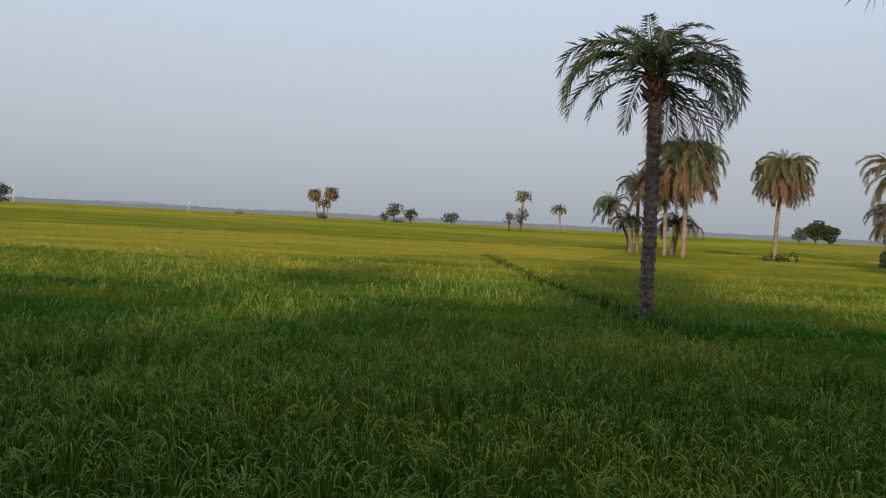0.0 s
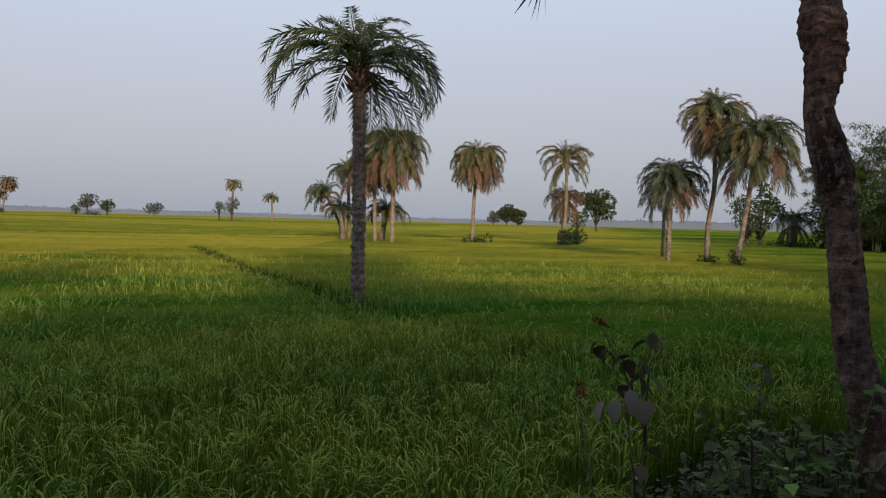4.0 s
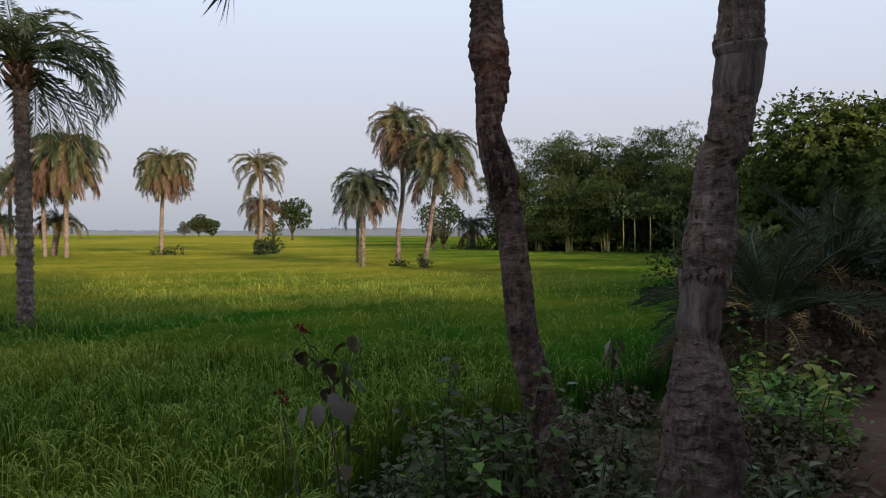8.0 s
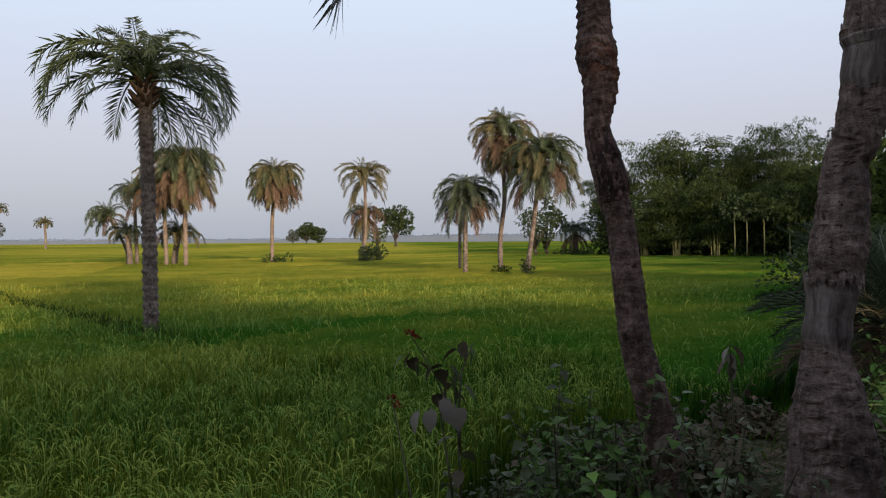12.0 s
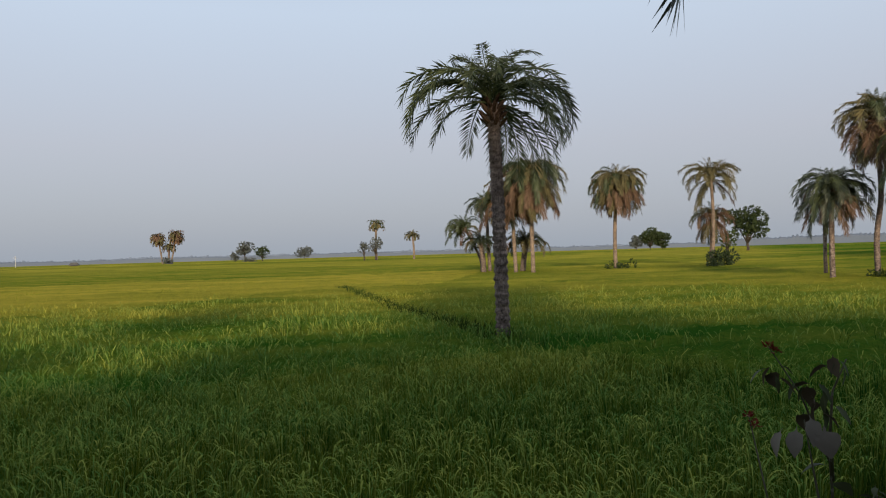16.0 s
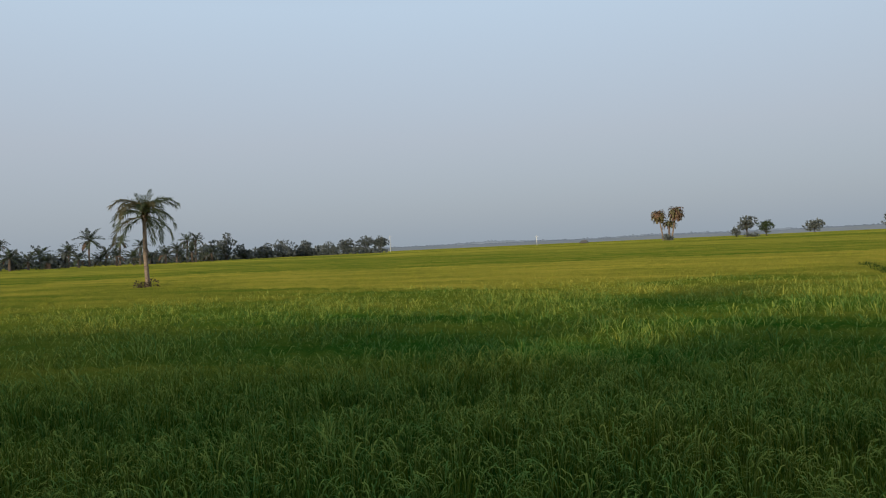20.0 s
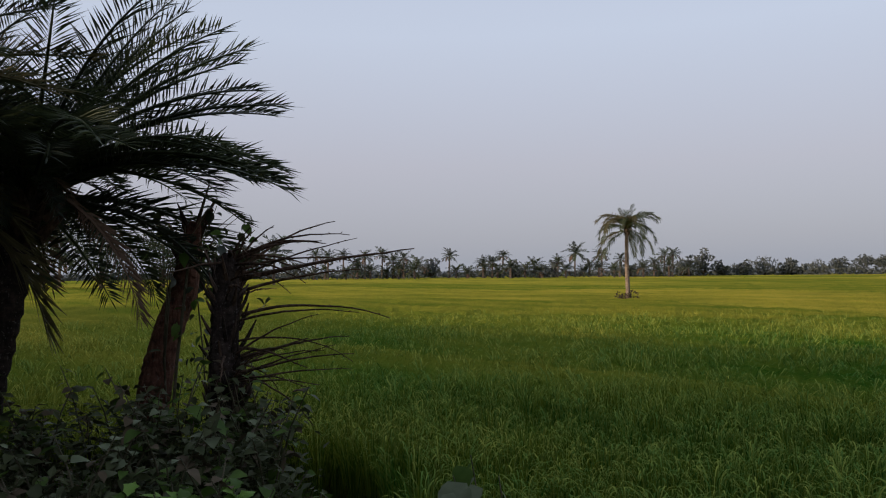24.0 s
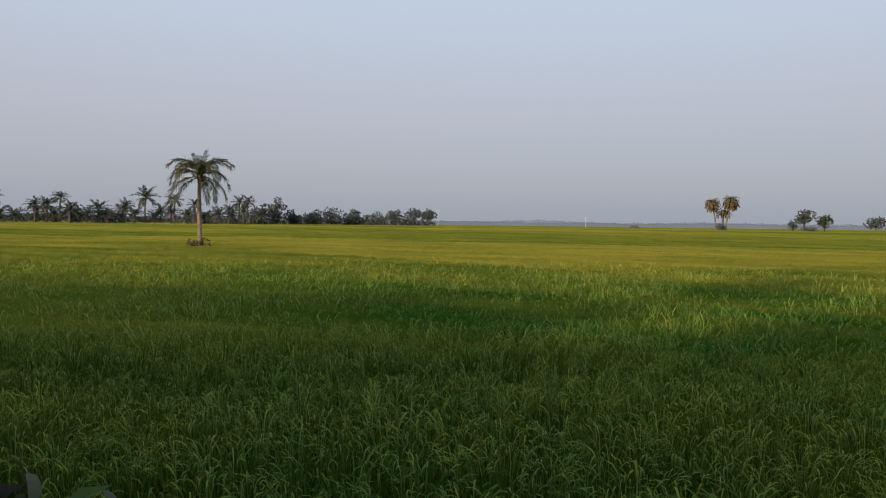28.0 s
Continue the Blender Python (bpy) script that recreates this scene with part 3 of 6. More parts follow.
def frond_mesh(shape, lod, mat, variant):
    """A frond of one of the common shapes, shared by many palms."""
    key = (shape, lod, mat.name, variant)
    if key in frond_cache:
        return frond_cache[key]
    r = random.Random(f"{shape}{lod}{variant}")
    e0, droop, hang = FROND_SHAPES[shape]
    if shape not in STEADY:
        e0, droop = e0 + r.uniform(-9, 9), droop * r.uniform(0.8, 1.2)
    pairs, lw, ll = FROND_LODS[lod]
    bend = 0.0 if shape in STEADY else r.uniform(-0.12, 0.12)
    vee = (0.45, 0.3, 0.15) if lod == "near" else (0.45, 0.15, -0.12)
    frond_cache[key] = pinnate(e0, droop, 1.15, hang, bend, pairs, lw, ll, vee, r, mat, 3 if lod == "far" else 4, (0.34, 0.38) if lod == "near" else (0.45, 0.45))
    return frond_cache[key]


def palm_trunk(pts, r0, r1, sides, ring, seed, rough=0.10, steps=(1.04, 1.0, 0.93)):
    """A trunk ringed with the scars of shed fronds; pts are joined smoothly."""
    length = sum((Vector(b) - Vector(a)).length for a, b in zip(pts, pts[1:]))
    rows = max(10, int(length / ring) * 3)
    line, radii = [], []
    m = len(pts) - 1
    for i in range(rows + 1):
        u = i / rows * m
        k = min(int(u), m - 1)
        f = u - k
        p0, p1, p2, p3 = (Vector(pts[max(0, min(m, k + q))]) for q in (-1, 0, 1, 2))
        p = 0.5 * ((2 * p1) + (p2 - p0) * f + (2 * p0 - 5 * p1 + 4 * p2 - p3) * f * f + (3 * p1 - p0 - 3 * p2 + p3) * f ** 3)
        line.append(p)
        s = i / rows
        saw = steps[i % 3]
        radii.append((r0 + (r1 - r0) * s) * saw * (1 + 0.35 * max(0, 0.06 - s) / 0.06) * (1 + 0.06 * noise.noise((s * 9, seed, 0))))
    g = Geo()
    g.tube(line, radii, sides, True, 0.0, lambda i, j, a: 1 + rough * noise.noise((math.cos(a) * 1.6, math.sin(a) * 1.6 + seed, i * 0.42)))
    return g


def date_palm(at, top, r0, r1, crown, length, lod, label, group="", seed=1, bark=None, green=None, bends=(), boots=True, z0=None, sway=None, open_to=None):
    """crown: how many fronds of each shape, and how many of the last two are dead."""
    rr = random.Random(seed)
    x, y = at
    z = gz(x, y) - 0.06 if z0 is None else z0
    palm = root("date_palm", (x, y, z), label, "palm tree", group)
    tx, ty, tz = top[0] - x, top[1] - y, top[2] - z
    pts = [(0, 0, 0)] + [(tx * f + bx, ty * f + by, tz * f) for f, bx, by in bends] + [(tx, ty, tz)]
    if not bends:
        pts.insert(1, (tx * 0.5 + rr.uniform(-0.02, 0.02) * tz, ty * 0.5 + rr.uniform(-0.02, 0.02) * tz, tz * 0.5))
    g = palm_trunk(pts, r0, r1, 14 if lod in ("near", "full") else 9 if lod == "mid" else 6, 0.14 if lod in ("near", "full") else 0.22 if lod == "mid" else 0.6, seed, steps=(1.09, 1.0, 0.87) if lod == "full" else (1.04, 1.0, 0.93))
    part("trunk", g.mesh("trunk", bark or BARK, lod != "far"), palm)
    head = Vector((tx, ty, tz))
    if boots:
        g = Geo()   # stubs of cut and fallen stalks under the crown
        n = 26 if lod in ("near", "full") else 12 if lod == "mid" else 5
        for i in range(n):
            a = i * 2.4
            h = -0.45 + 0.5 * i / n
            d = Vector((math.cos(a), math.sin(a), 0.9)).normalized()
            p = head + Vector((math.cos(a) * r1 * 0.8, math.sin(a) * r1 * 0.8, h))
            g.tube([p, p + d * 0.16, p + d * 0.26], [0.045, 0.034, 0.012], 5)
        part("crown_base", g.mesh("crown_base", STALK), palm)
    green = green or FROND
    whole, slots, slot_of = Geo(), [], []
    for shape, count, dead in (("spear", 3 if lod == "far" else 6, 0),) + tuple(crown):
        off = rr.uniform(0, 6.28)
        for i in range(count):
            a = off + (i + rr.uniform(-0.3, 0.3)) * 6.2832 / max(count, 1)
            if sway is not None and rr.random() < 0.5:
                a = sway + rr.uniform(-1.2, 1.2)
            if open_to is not None and shape in ("down", "hang", "low") and math.cos(a - open_to) > 0.45:
                continue
            mat = rr.choice((FROND_DEAD, FROND_DEAD, FROND_DEAD, FROND_OLIVE)) if i < dead else green if isinstance(green, bpy.types.Material) else rr.choice(green)
            me = frond_mesh(shape, lod, mat, rr.randrange(3))
            s = length * rr.uniform(0.78, 1.1) * {"up": 0.78 if lod == "full" else 0.72, "spear": 0.55, "hang": 0.7 if lod == "full" else 1.0}.get(shape, 1.0)
            lift = {"up": 0.10, "mid": 0.03, "low": -0.06, "hang": -0.16, "skirt": -0.26, "rise": 0.08, "flat": 0.0, "down": -0.08, "spear": 0.12}[shape] + rr.uniform(-0.06, 0.06)
            m = Matrix.Translation(head + Vector((math.cos(a), math.sin(a), 0)) * r1 * 0.5 + Vector((0, 0, lift))) @ Matrix.Rotation(a, 4, "Z") \
                @ Matrix.Rotation(radians(rr.uniform(-14, 14)), 4, "X") @ Matrix.Diagonal((s, s, s, 1))
            if lod == "far":
                base = len(whole.v)
                whole.v += [m @ v.co for v in me.vertices]
                whole.f += [tuple(base + q for q in p.vertices) for p in me.polygons]
                if mat not in slots:
                    slots.append(mat)
                slot_of += [slots.index(mat)] * len(me.polygons)
                continue
            part("frond", me, palm, "dry brown hanging frond" if i < dead else "", m)
    if lod == "far":
        me = whole.mesh("crown", slots[0])
        for mat in slots[1:]:
            me.materials.append(mat)
        me.polygons.foreach_set("material_index", slot_of)
        part("crown", me, palm)
    return palm


# the palm in the rice, with a ringed trunk and a full drooping crown: bearing of each frond from +x, start angle, droop, sharpness of the arch, length
field_palm = date_palm((4.03, 14.95), (3.88, 14.7, 5.2), 0.15, 0.125, (), 1.3, "full",
                       "tall date palm with ringed trunk and dark drooping crown in rice", "palms in the field", 5, BARK, FROND)
field_head = Vector((-0.15, -0.25, 5.26))
for k_, (az, e0, droop, power, s_) in enumerate((
        (172, 64, 150, 1.2, 2.40), (150, 52, 146, 1.1, 2.50), (190, 44, 132, 1.1, 2.35), (165, 28, 108, 1.0, 2.05), (204, 58, 156, 1.2, 2.2), (136, 66, 140, 1.3, 2.3), (216, 32, 122, 1.1, 1.9), (178, 10, 92, 1.0, 1.6),
        (-15, 58, 162, 1.1, 2.2), (0, 50, 156, 1.1, 2.2), (-36, 48, 152, 1.1, 2.1), (16, 38, 138, 1.0, 2.1), (-22, 30, 126, 1.0, 2.0), (-6, 68, 168, 1.3, 2.1), (-52, 42, 146, 1.1, 2.0), (32, 56, 156, 1.1, 2.2), (-30, 16, 104, 1.0, 1.8),
        (-10, 44, 148, 1.2, 2.25), (60, 12, 108, 1.0, 2.0), (76, -5, 88, 1.0, 2.0), (42, -12, 76, 1.0, 2.0), (18, -8, 84, 1.0, 1.9), (95, 30, 120, 1.1, 2.1),
        (255, 70, 150, 1.4, 1.7), (234, 60, 150, 1.2, 1.8), (286, 62, 154, 1.2, 1.8), (272, 42, 120, 1.1, 1.4), (165, 84, 84, 1.6, 1.25), (345, 82, 112, 1.8, 1.4), (60, 84, 96, 1.6, 1.4), (250, 84, 100, 1.6, 1.35), (22, -14, 68, 1.0, 1.9), (-4, -6, 78, 1.0, 1.8), (184, 50, 142, 1.1, 2.2), (20, 78, 126, 1.8, 1.4), (120, 80, 104, 1.6, 1.35), (210, 80, 110, 1.6, 1.3), (300, 80, 108, 1.7, 1.3))):
    r_ = random.Random(900 + k_)
    me_ = pinnate(e0, droop, power, 0.22, r_.uniform(-0.12, 0.12), 36, 0.0125, 0.30, (0.4, 0.2, 0.0), r_, FROND, 5, (0.34, 0.34))
    m_ = Matrix.Translation(field_head + Vector((math.cos(radians(az)), math.sin(radians(az)), 0)) * 0.06 + Vector((0, 0, 0.0016 * e0))) @ Matrix.Rotation(radians(az), 4, "Z") \
        @ Matrix.Rotation(radians(r_.uniform(-12, 12)), 4, "X") @ Matrix.Diagonal((s_, s_, s_, 1))
    part("frond", me_, field_palm, "", m_)

# palms farther out in the field
date_palm((17.3, 55.2), (17.2, 55.0, 7.9), 0.17, 0.14, (("up", 8, 0), ("mid", 18, 0), ("low", 22, 4), ("hang", 18, 12), ("skirt", 30, 26)), 3.3, "mid",
          "tall date palm with a long skirt of dry brown fronds", "palms in the field", 11, BARK_WARM, (FROND_OLIVE, FROND))
date_palm((16.6, 57.4), (16.4, 57.4, 7.0), 0.16, 0.13, (("up", 6, 0), ("mid", 10, 2), ("low", 14, 6), ("hang", 12, 10), ("skirt", 22, 20)), 3.0, "mid",
          "date palm with brown hanging fronds close beside a taller one", "palms in the field", 12, BARK_WARM, (FROND_OLIVE, FROND))
date_palm((16.0, 58.6), (15.9, 58.5, 5.8), 0.26, 0.22, (("mid", 10, 1), ("low", 12, 4), ("hang", 10, 8)), 2.5, "mid",
          "short dark date palm inside a clump of palms", "palms in the field", 13, BARK, FROND_DARK)
date_palm((17.9, 60.2), (18.3, 60.2, 2.9), 0.24, 0.22, (("up", 6, 0), ("mid", 12, 0), ("low", 14, 2)), 2.3, "mid",
          "low bushy date palm at the foot of tall palms", "palms in the field", 14, BARK, (FROND_OLIVE, FROND_DARK))
date_palm((14.9, 61.0), (14.7, 61.0, 3.0), 0.22, 0.2, (("mid", 10, 0), ("low", 12, 2)), 2.0, "mid",
          "low bushy date palm at the foot of tall palms", "palms in the field", 15, BARK, FROND_DARK)
date_palm((15.2, 63.2), (13.9, 63.4, 4.4), 0.13, 0.11, (("up", 4, 0), ("mid", 9, 1), ("low", 9, 2), ("hang", 5, 3)), 2.2, "mid",
          "small date palm with a thin leaning trunk", "palms in the field", 16, BARK, FROND, ((0.4, 0.5, 0.0),), sway=2.6)
date_palm((16.2, 64.0), (16.0, 64.0, 6.2), 0.16, 0.13, (("up", 5, 0), ("mid", 12, 0), ("low", 10, 1)), 2.3, "mid",
          "date palm with arching grey green fronds", "palms in the field", 17, BARK, (FROND, FROND_DARK), sway=2.9)
date_palm((24.9, 57.6), (25.2, 57.6, 7.6), 0.17, 0.13, (("up", 3, 0), ("mid", 20, 0), ("low", 34, 4), ("hang", 40, 18), ("skirt", 30, 26)), 2.75, "mid",
          "date palm with pale trunk and dense umbrella of hanging fronds", "palms in the field", 21, BARK_WARM, (FROND_OLIVE, FROND_OLIVE, FROND))
date_palm((33.4, 57.9), (33.6, 57.9, 7.9), 0.16, 0.12, (("up", 3, 0), ("mid", 12, 0), ("low", 7, 0), ("hang", 4, 0), ("skirt", 3, 1)), 3.1, "mid",
          "date palm with sparse arching crown and warm lit trunk", "palms in the field", 22, BARK_WARM, FROND_OLIVE)
date_palm((35.2, 61.0), (35.4, 61.0, 4.8), 0.22, 0.2, (("up", 4, 0), ("mid", 10, 2), ("low", 16, 6), ("skirt", 18, 12)), 2.3, "mid",
          "short date palm with drying yellow fronds", "palms in the field", 23, BARK_WARM, (FROND_OLIVE, FROND))
date_palm((24.3, 31.5), (24.3, 31.4, 4.75), 0.13, 0.115, (("up", 2, 0), ("mid", 15, 0), ("low", 20, 1), ("hang", 18, 4), ("skirt", 10, 4)), 2.1, "mid",
          "date palm with dark dense crown and blotched trunk", "palms in the field", 31, BARK, (FROND, FROND_DARK, FROND_DARK))
date_palm((26.9, 35.4), (26.9, 35.3, 4.4), 0.10, 0.09, (("mid", 5, 0), ("low", 6, 1)), 1.6, "mid",
          "thin young date palm behind a denser one", "palms in the field", 32, BARK, FROND_DARK)
date_palm((25.9, 30.5), (26.1, 30.5, 7.9), 0.135, 0.105, (("up", 6, 0), ("mid", 14, 1), ("low", 16, 5), ("hang", 16, 13), ("skirt", 24, 24)), 2.35, "mid",
          "tall slender date palm with browning crown and wavy trunk", "palms in the field", 33, BARK, (FROND_OLIVE, FROND), ((0.3, -0.12, 0.0), (0.55, 0.12, 0), (0.8, 0.02, 0)))
date_palm((25.2, 28.0), (26.0, 27.6, 6.3), 0.13, 0.11, (("up", 8, 0), ("mid", 18, 0), ("low", 18, 0), ("hang", 14, 2), ("skirt", 16, 5)), 2.5, "mid",
          "date palm with spreading olive crown and leaning trunk", "palms in the field", 34, BARK, (FROND_OLIVE, FROND), ((0.35, 0.10, 0.0),))
date_palm((-37.6, 35.6), (-37.7, 35.6, 5.25), 0.15, 0.12, (("up", 2, 0), ("mid", 13, 0), ("low", 5, 0), ("hang", 5, 0)), 2.65, "mid",
          "lone date palm with arching crown and pale trunk in open field", "palms in the field", 41, BARK_WARM, (FROND, FROND_OLIVE, FROND))
date_palm((63.0, 61.4), (63.0, 61.4, 3.3), 0.35, 0.3, (("up", 8, 0), ("mid", 14, 0), ("low", 10, 0), ("skirt", 16, 16)), 2.6, "mid",
          "low stout date palm with orange brown skirt", "palms in the field", 42, BARK, (FROND, FROND_DARK))
# far palms
date_palm((17.0, 169.0), (17.1, 169.0, 9.3), 0.28, 0.22, (("mid", 9, 0), ("low", 12, 2), ("hang", 10, 5)), 2.2, "far",
          "far tall date palm with round drooping crown", "far palms", 51, BARK_WARM, (FROND_OLIVE, FROND))
date_palm((25.2, 168.0), (25.0, 168.0, 6.4), 0.25, 0.2, (("up", 5, 0), ("mid", 10, 0), ("low", 9, 2)), 2.4, "far",
          "far date palm with star shaped crown", "far palms", 52, BARK_WARM, FROND_OLIVE)
date_palm((-35.8, 217.0), (-37.0, 217.0, 9.0), 0.22, 0.18, (("up", 4, 0), ("mid", 12, 0), ("low", 18, 3), ("hang", 20, 8), ("skirt", 22, 12)), 2.5, "far",
          "far date palm leaning away from its neighbour", "far palms", 53, BARK_WARM, (FROND_OLIVE, FROND_DEAD))
date_palm((-34.0, 217.5), (-32.4, 217.5, 9.6), 0.22, 0.18, (("up", 4, 0), ("mid", 12, 0), ("low", 18, 3), ("hang", 20, 8), ("skirt", 24, 14)), 2.7, "far",
          "far date palm leaning away from its neighbour", "far palms", 54, BARK_WARM, (FROND_OLIVE, FROND_DEAD))
date_palm((-34.6, 219.0), (-34.4, 219.0, 6.4), 0.3, 0.25, (("mid", 8, 0), ("low", 12, 4), ("hang", 10, 4)), 2.4, "far",
          "short far date palm between two leaning ones", "far palms", 55, BARK, (FROND_OLIVE, FROND))

# the row of palms by the village to the west: bearing from +y, height of the crown's top, spread
ROW = ((-86.5, 8.2, 1.0), (-72.4, 9.6, 1.2), (-69.4, 7.8, .9), (-68.5, 7.3, .9), (-67.4, 7.8, .9), (-66.4, 5.5, .8), (-65.8, 7.3, .9), (-64.5, 7.8, .9), (-63.7, 6.0, 1.),
       (-62.9, 6.9, .9), (-61.8, 4.6, 1.2), (-59.5, 7.3, .9), (-57.0, 5.4, .9), (-56.3, 5.5, .9), (-55.5, 7.3, .8), (-53.2, 4.5, 1.), (-51.5, 5.5, .9),
       (-50.2, 7.8, 1.25), (-49.2, 4.5, .8), (-48.3, 7.3, .9), (-47.0, 6.0, .8), (-44.6, 4.7, .9), (-43.9, 6.9, .8), (-43.3, 7.2, .8))
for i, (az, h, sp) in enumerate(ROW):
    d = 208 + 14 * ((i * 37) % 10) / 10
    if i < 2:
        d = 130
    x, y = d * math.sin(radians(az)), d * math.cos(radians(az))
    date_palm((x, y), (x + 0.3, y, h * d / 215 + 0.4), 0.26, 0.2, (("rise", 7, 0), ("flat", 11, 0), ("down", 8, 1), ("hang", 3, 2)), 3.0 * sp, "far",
              "far date palm in the row along the village", "palm row", 100 + i, BARK, (HAZED_LEAF, FROND, FROND_DARK), z0=gz(x, y) + 0.4)

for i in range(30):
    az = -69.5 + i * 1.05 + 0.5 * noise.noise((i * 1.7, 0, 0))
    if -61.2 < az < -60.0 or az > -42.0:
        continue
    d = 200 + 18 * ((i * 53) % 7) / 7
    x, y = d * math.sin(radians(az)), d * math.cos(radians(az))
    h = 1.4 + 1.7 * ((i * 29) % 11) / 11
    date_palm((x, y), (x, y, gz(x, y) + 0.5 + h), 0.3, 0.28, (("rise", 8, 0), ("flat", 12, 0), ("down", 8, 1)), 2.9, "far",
              "low bushy date palm in the far row", "palm row", 150 + i, BARK, (HAZED_LEAF, FROND_DARK, FROND), boots=False, z0=gz(x, y) + 0.4)


# ---- near trunks on the bank ----
def knotty_trunk(name, pts, radii, seed, mat, knots, sides=60, per=34, ring=0.11, high=0.10):
    """A cut and scarred palm trunk: radii at the given points, knots as (place along 0..1, angle, size, height)."""
    m = len(pts) - 1
    rows = m * per
    line, rad = [], []
    for i in range(rows + 1):
        u = i / per
        k = min(int(u), m - 1)
        f = u - k
        p0, p1, p2, p3 = (Vector(pts[max(0, min(m, k + q))]) for q in (-1, 0, 1, 2))
        line.append(0.5 * ((2 * p1) + (p2 - p0) * f + (2 * p0 - 5 * p1 + 4 * p2 - p3) * f * f + (3 * p1 - p0 - 3 * p2 + p3) * f ** 3))
        ff = f * f * (3 - 2 * f)
        rad.append(radii[k] * (1 - ff) + radii[k + 1] * ff)

    def wobble(i, j, a):
        z = line[i].z
        ca, sa = math.cos(a), math.sin(a)
        ph = z * 12.0 + 1.4 * noise.noise((ca * 1.5, sa * 1.5 + seed, z * 1.2))
        saw = ph - math.floor(ph)
        lift = ring + high * min(1.0, max(0.0, (z - 1.9) / 0.5))
        w = 0.985 + lift * (1 - saw) ** 1.5 * max(0.0, 0.45 + noise.noise((ca * 2, sa * 2, z * 3 + seed)))
        w += 0.09 * noise.noise((ca * 1.2, sa * 1.2 + seed, z * 1.8)) + 0.06 * noise.noise((ca * 4, sa * 4, z * 9 + seed)) + 0.035 * noise.noise((ca * 9, sa * 9, z * 26))
        for s, ang, size, hgt in knots:
            da = (a - ang + math.pi) % (2 * math.pi) - math.pi
            dz = (i / rows - s)
            w += size * math.exp(-(da / 0.55) ** 2 - (dz / hgt) ** 2)
        return w

    g = Geo()
    g.tube(line, rad, sides, True, 0.0, wobble)
    return g.mesh(name, mat, True)


def trunk_fibres(pts, radii, n, seed, lo, hi):
    """Ragged bits of old leaf bases standing off the trunk."""
    r = random.Random(seed)
    g = Geo()
    m = len(pts) - 1
    for _ in range(n):
        u = r.uniform(lo, hi) * m
        k = min(int(u), m - 1)
        p = Vector(pts[k]).lerp(Vector(pts[k + 1]), u - k)
        rr = radii[k] + (radii[k + 1] - radii[k]) * (u - k)
        a = r.uniform(0, 6.283)
        o = Vector((math.cos(a), math.sin(a), 0))
        d = (o * r.uniform(0.10, 0.35) + Vector((0, 0, r.choice((-1, 1))))).normalized()
        w = Vector((-o.y, o.x, 0))
        g.kite(p + o * rr * 0.93, d, w, r.uniform(0.03, 0.06), r.uniform(0.025, 0.05), 0.5)
    return g


def near_palm(label, at, pts, radii, seed, mat, knots, crown_len, fronds, ring=0.11, high=0.12):
    palm = root("date_palm", at, label, "palm tree", "palms on the bank")
    part("trunk", knotty_trunk("trunk", pts, radii, seed, mat, knots, ring=ring, high=high), palm)
    fib = part("bark_fringe", trunk_fibres(pts, radii, 150, seed, 0.3, 1.0).mesh("bark_fringe", STALK), palm)
    fib["kind"] = "stuff"
    head = Vector(pts[-1])
    r = random.Random(seed)
    for shape, az, s in fronds:
        m = Matrix.Translation(head - Vector((0, 0, 0.71 if shape == "tip" else 0))) @ Matrix.Rotation(radians(az), 4, "Z") @ Matrix.Diagonal((s, s, s, 1))
        part("frond", frond_mesh(shape, "near", FROND_DARK if shape == "tip" else FROND, r.randrange(3)), palm, "", m)
    return palm


def rel(at, pts):
    return [tuple(Vector(p) - Vector(at)) for p in pts]


B_AT = (3.70, 2.78, 0.45)
B_PTS = rel(B_AT, [(3.68, 2.70, 0.40), (3.688, 2.786, 0.76), (3.709, 2.874, 1.085), (3.713, 2.955, 1.34), (3.721, 3.056, 1.59), (3.781, 3.162, 1.942), (3.818, 3.254, 2.31), (3.816, 3.311, 2.491),
                   (3.796, 3.337, 2.686), (3.789, 3.427, 2.964), (3.862, 3.468, 3.276), (3.885, 3.531, 3.521), (3.947, 3.605, 3.899), (4.05, 3.75, 5.2), (4.1, 3.8, 6.6)])
B_RAD = [0.12, 0.102, 0.106, 0.100, 0.095, 0.093, 0.088, 0.094, 0.101, 0.082, 0.104, 0.128, 0.105, 0.12, 0.14]
near_palm("leaning date palm trunk scarred and notched by tapping on the bank", B_AT, B_PTS, B_RAD, 3.0, BARK_NEAR,
          ((0.30, 0.3, 0.28, 0.010), (0.355, 3.4, 0.22, 0.012), (0.24, 0.2, 0.20, 0.012), (0.62, 3.3, 0.16, 0.016), (0.79, 2.9, 0.16, 0.010), (0.76, 0.2, 0.16, 0.010), (0.72, 0.1, 0.12, 0.008)), 2.6,
          [("tip", 136, 2.80), ("tip", 165, 2.84)] + [("up", i * 40 + 190, 2.8) for i in range(6)] + [("up", i * 51, 2.7) for i in range(7)])

